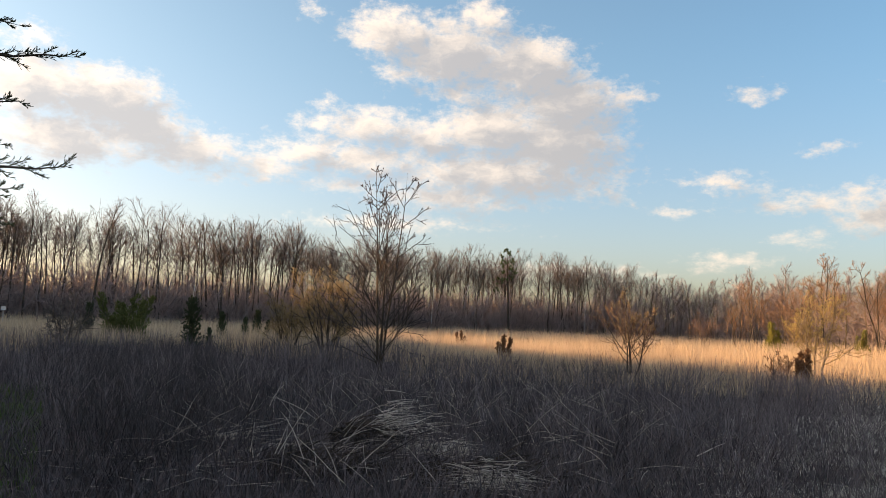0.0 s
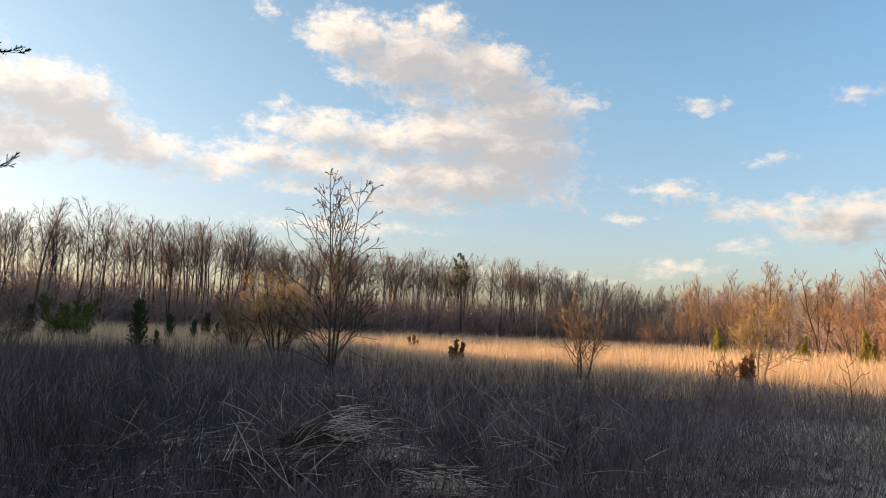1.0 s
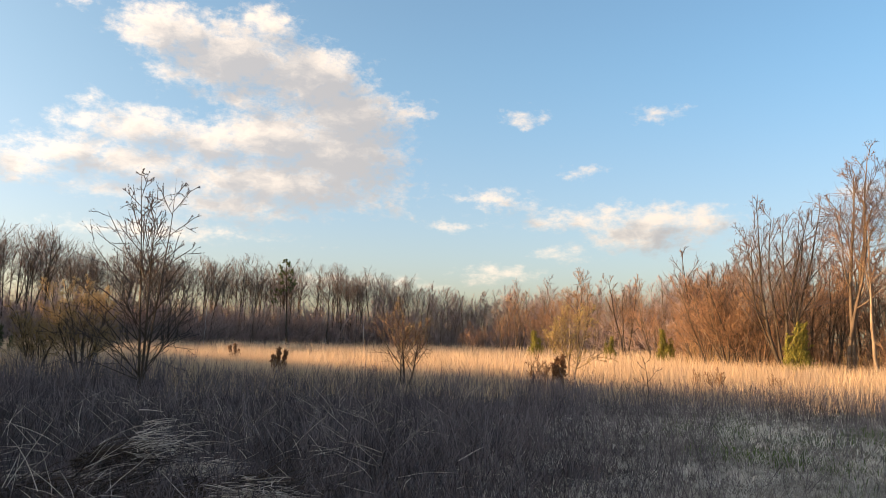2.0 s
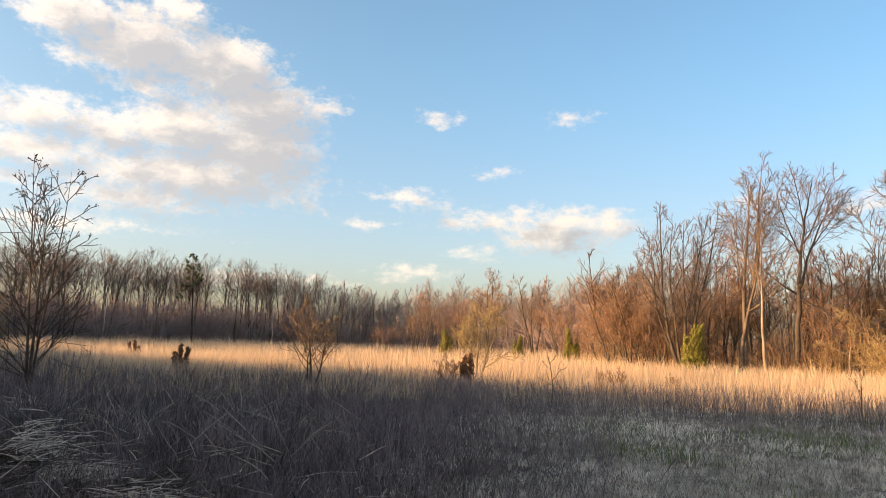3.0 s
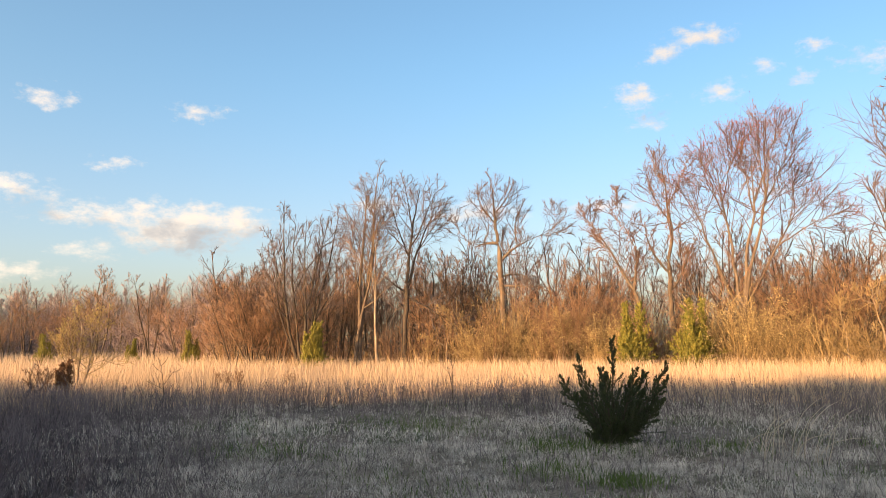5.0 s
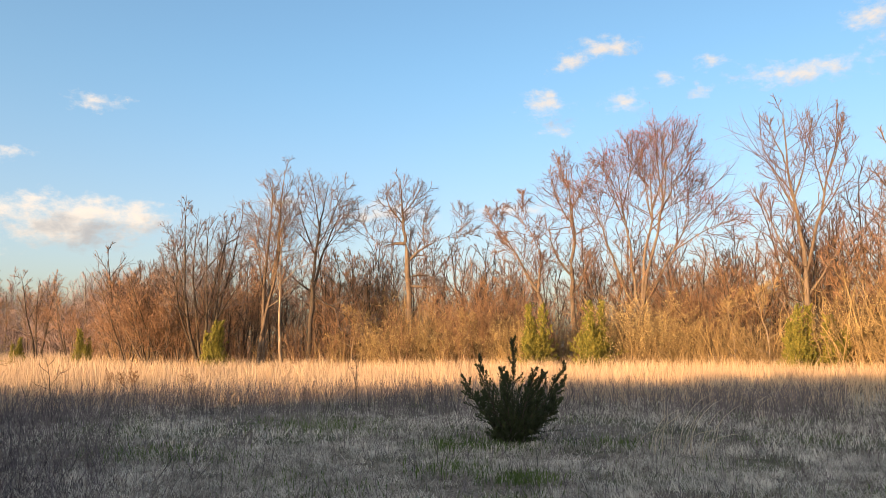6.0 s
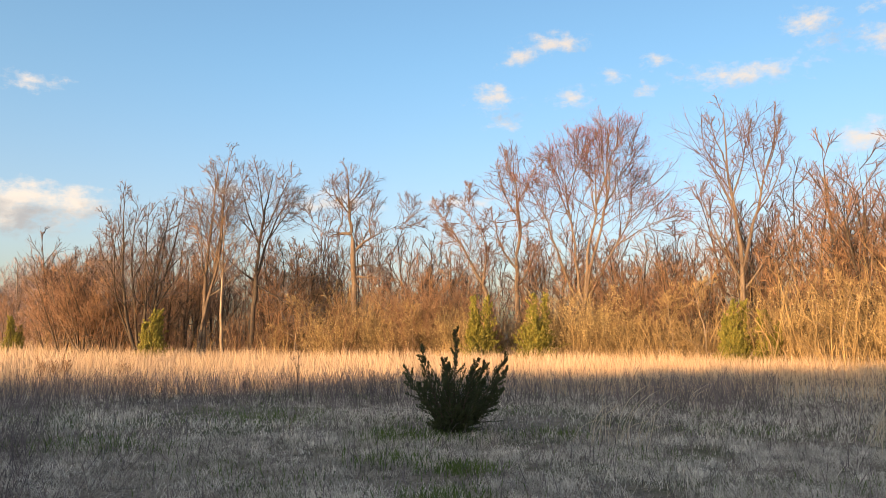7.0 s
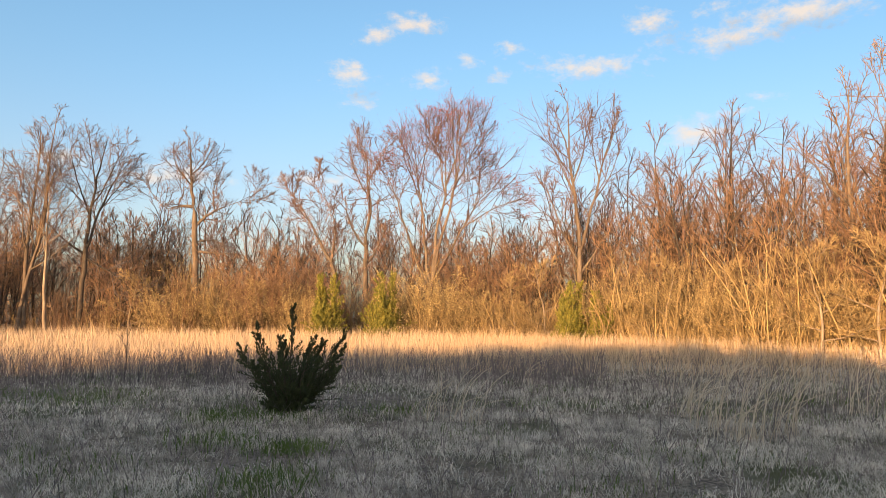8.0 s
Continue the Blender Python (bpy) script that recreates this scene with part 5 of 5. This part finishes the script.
for label, a, d, long, n, spread, heading, lift, fan in (
        ("bleached grass stems flattened in a heap among dark weeds", -3.2, 10.8, 0.45, 190, 0.26, 60, 0.2, 0.9),
        ("pale matted grass stems lying flat beside dark weeds", -0.4, 9.7, 0.3, 480, 0.24, 95, 0.05, 1.5),
        ("bleached grass stems heaped over dark weeds", -3.4, 9.9, 0.45, 110, 0.2, 30, 0.22, 0.7),
        ("long pale stems fallen in a fan over dark weeds", -16.4, 10.3, 1.1, 24, 0.14, 72, 0.05, 0.2),
        ("long pale stems fallen crosswise over dark weeds", -11.0, 9.8, 0.9, 22, 0.4, 95, 0.05, 0.5),
        ("tangle of bleached stems at the foot of dark weeds", 4.1, 7.8, 0.35, 330, 0.2, 100, 0.09, 2.0),
        ("scattered pale stems lying in dark weeds", -8.0, 8.4, 0.5, 80, 1.0, 80, 0.03, 1.4),
        ("scattered pale stems leaning in dark weeds", 10.0, 9.5, 0.6, 50, 1.6, 20, 0.1, 1.4),
        ("scattered pale stems lying in dark weeds", -17.0, 9.0, 0.5, 60, 1.0, 80, 0.03, 1.4)):
    fallen("fallen_straw", label, a, d, long, n, spread, heading, lift, fan)


def pale_stems():
    """Bleached stems that lean and sprawl singly through the dark weeds."""
    pile = Pile()
    c = wedge(rng, 80, -20, 16, 7.5, 19)
    who = np.repeat(np.arange(len(c)), 6)
    n = len(who)
    xy = c[who] + rng.normal(0, 0.45, (n, 2))
    keep = xy[:, 0] - 0.55 * xy[:, 1] < -0.8
    xy, who = xy[keep], who[keep]
    n = len(xy)
    h = rng.uniform(0, 6.28, len(c))[who] + rng.normal(0, 0.6, n)
    slope = rng.uniform(0.05, 1.3, n)
    way = np.stack([np.sin(h), np.cos(h), slope], 1)
    P = lines(rng, np.concatenate([xy, rng.uniform(0.02, 0.2, (n, 1))], 1), way, rng.uniform(0.3, 0.95, n), 5, 0.09, 0.0, 0.12)
    P[:, :, 2] = np.maximum(P[:, :, 2], 0.02)
    tubes(pile, P, 0.0042 * rng.uniform(0.6, 1.4, (n, 1)) * np.linspace(1, 0.5, 5)[None, :], 3)
    tagged(new("pale_stems", pile.mesh("pale_stems", M_STRAW)), "bleached dead stems sprawling through dark weeds", "dead weeds", "", "stuff")


pale_stems()


def weed_mound(name, label, a, d, wide, tall, heading, n, seed):
    """A heap of dark rotted stems pressed over to one side."""
    g = np.random.default_rng(seed)
    at = bearing(a, d)
    phi, rad = g.uniform(0, 6.28, n), np.sqrt(g.uniform(0, 1, n))
    start = np.stack([at.x + np.cos(phi) * rad * wide, at.y + np.sin(phi) * rad * wide * 0.6, tall * (1 - rad ** 2) * g.uniform(0.3, 1.0, n)], 1)
    h = np.radians(heading) + g.normal(0, 0.5, n)
    way = np.stack([np.sin(h), np.cos(h), g.normal(-0.15, 0.3, n)], 1)
    P = lines(g, start, way, g.uniform(0.25, 0.8, n), 4, 0.12, 0.0, 0.15)
    P[:, :, 2] = np.maximum(P[:, :, 2], 0.01)
    pile = Pile()
    tubes(pile, P, 0.007 * g.uniform(0.6, 1.4, (n, 1)) * np.linspace(1, 0.5, 4)[None, :], 3)
    tagged(new(name, pile.mesh(name, M_MOULD)), label, "weed heap", "heaps of dark weeds", "stuff")


weed_mound("dark_weed_mound", "brown-black heap of flattened rotted weeds", -6.2, 9.9, 0.5, 0.34, 60, 500, 71)
weed_mound("dark_weed_mound", "low blackish mat of flattened weeds", -9.5, 8.6, 0.9, 0.16, 80, 800, 72)
weed_mound("dark_weed_mound", "low blackish mat of flattened weeds", 1.5, 8.3, 0.8, 0.14, 110, 700, 73)


def broken_stick():
    """A pale broken twig lying forked on the weeds."""
    pile = Pile()
    P = np.array([[(0, 0, 0.03), (0.05, 0.0, 0.12), (0.12, 0.01, 0.24)], [(0.0, 0, 0.03), (-0.01, 0.01, 0.1), (-0.02, 0.02, 0.2)], [(-0.25, 0.03, 0.02), (0.0, 0, 0.03), (0.3, -0.05, 0.02)]])
    tubes(pile, P, np.array([[0.012, 0.01, 0.006], [0.012, 0.009, 0.006], [0.008, 0.012, 0.007]]), 6)
    ob = tagged(new("broken_stick", pile.mesh("broken_stick", M_STRAW)), "pale forked broken stick lying in dark weeds", "stick")
    place(ob, -13.2, 8.6, 0.03, 10)


broken_stick()


def tall_tuft(a, d, n, tall, lean):
    """A tuft of tall pale grass that arches over at the tips."""
    pile = Pile()
    at = bearing(a, d)
    start = np.stack([rng.normal(at.x, 0.16, n), rng.normal(at.y, 0.16, n), np.zeros(n)], 1)
    right = np.array(to_side(a, lean))
    way = np.concatenate([rng.normal(0, 0.1, (n, 2)) + right, np.ones((n, 1))], 1)
    P = lines(rng, start, way, tall * rng.uniform(0.5, 1.1, n), 7, 0.05, 0.0, 0.0)
    bow = np.linspace(0, 1, 7) ** 2.6
    out = (rng.uniform(0.0, 0.45, n) * tall)[:, None] * bow[None, :]
    P[:, :, 0] += out * math.cos(radians(a))
    P[:, :, 1] -= out * math.sin(radians(a))
    P[:, :, 2] -= out * 0.45
    tubes(pile, P, 0.005 * rng.uniform(0.7, 1.4, (n, 1)) * np.linspace(1, 0.7, 7)[None, :], 3)
    base = np.stack([rng.normal(at.x, 0.15, n), rng.normal(at.y, 0.15, n)], 1)
    blades(pile, rng, base, rng.uniform(0.12, 0.4, n) * tall, np.full(n, 0.007), np.full(n, 0.9))
    return tagged(new("tall_grass_tuft", pile.mesh("tall_grass_tuft", M_PALE)), "tuft of tall pale arching grass over short turf", "grass tuft", "tall grass tufts", "stuff")


for a, d, n, tall, lean in ((93.4, 11.2, 18, 1.25, 0.03), (91.2, 12.0, 10, 1.15, 0.08), (95.0, 11.8, 15, 1.2, 0.1), (92.3, 11.5, 9, 1.2, 0.06), (89.8, 13.5, 16, 1.15, 0.2), (99.5, 15, 16, 1.2, 0.06), (101.5, 14.5, 14, 1.2, 0.06),
                            (97.5, 17, 12, 1.1, 0.06), (72.6, 12.3, 9, 1.0, 0.12), (74.8, 12.0, 10, 1.0, 0.15), (79.0, 18, 10, 0.95, 0.06), (84.0, 19, 12, 1.0, 0.06), (88.5, 18, 10, 1.0, 0.06),
                            (93.0, 20, 14, 1.1, 0.06), (103.5, 13, 20, 1.1, 0.1), (29.5, 22, 12, 1.0, 0.1), (17.5, 19, 8, 0.9, 0.2)):
    tall_tuft(a, d, n, tall, lean)
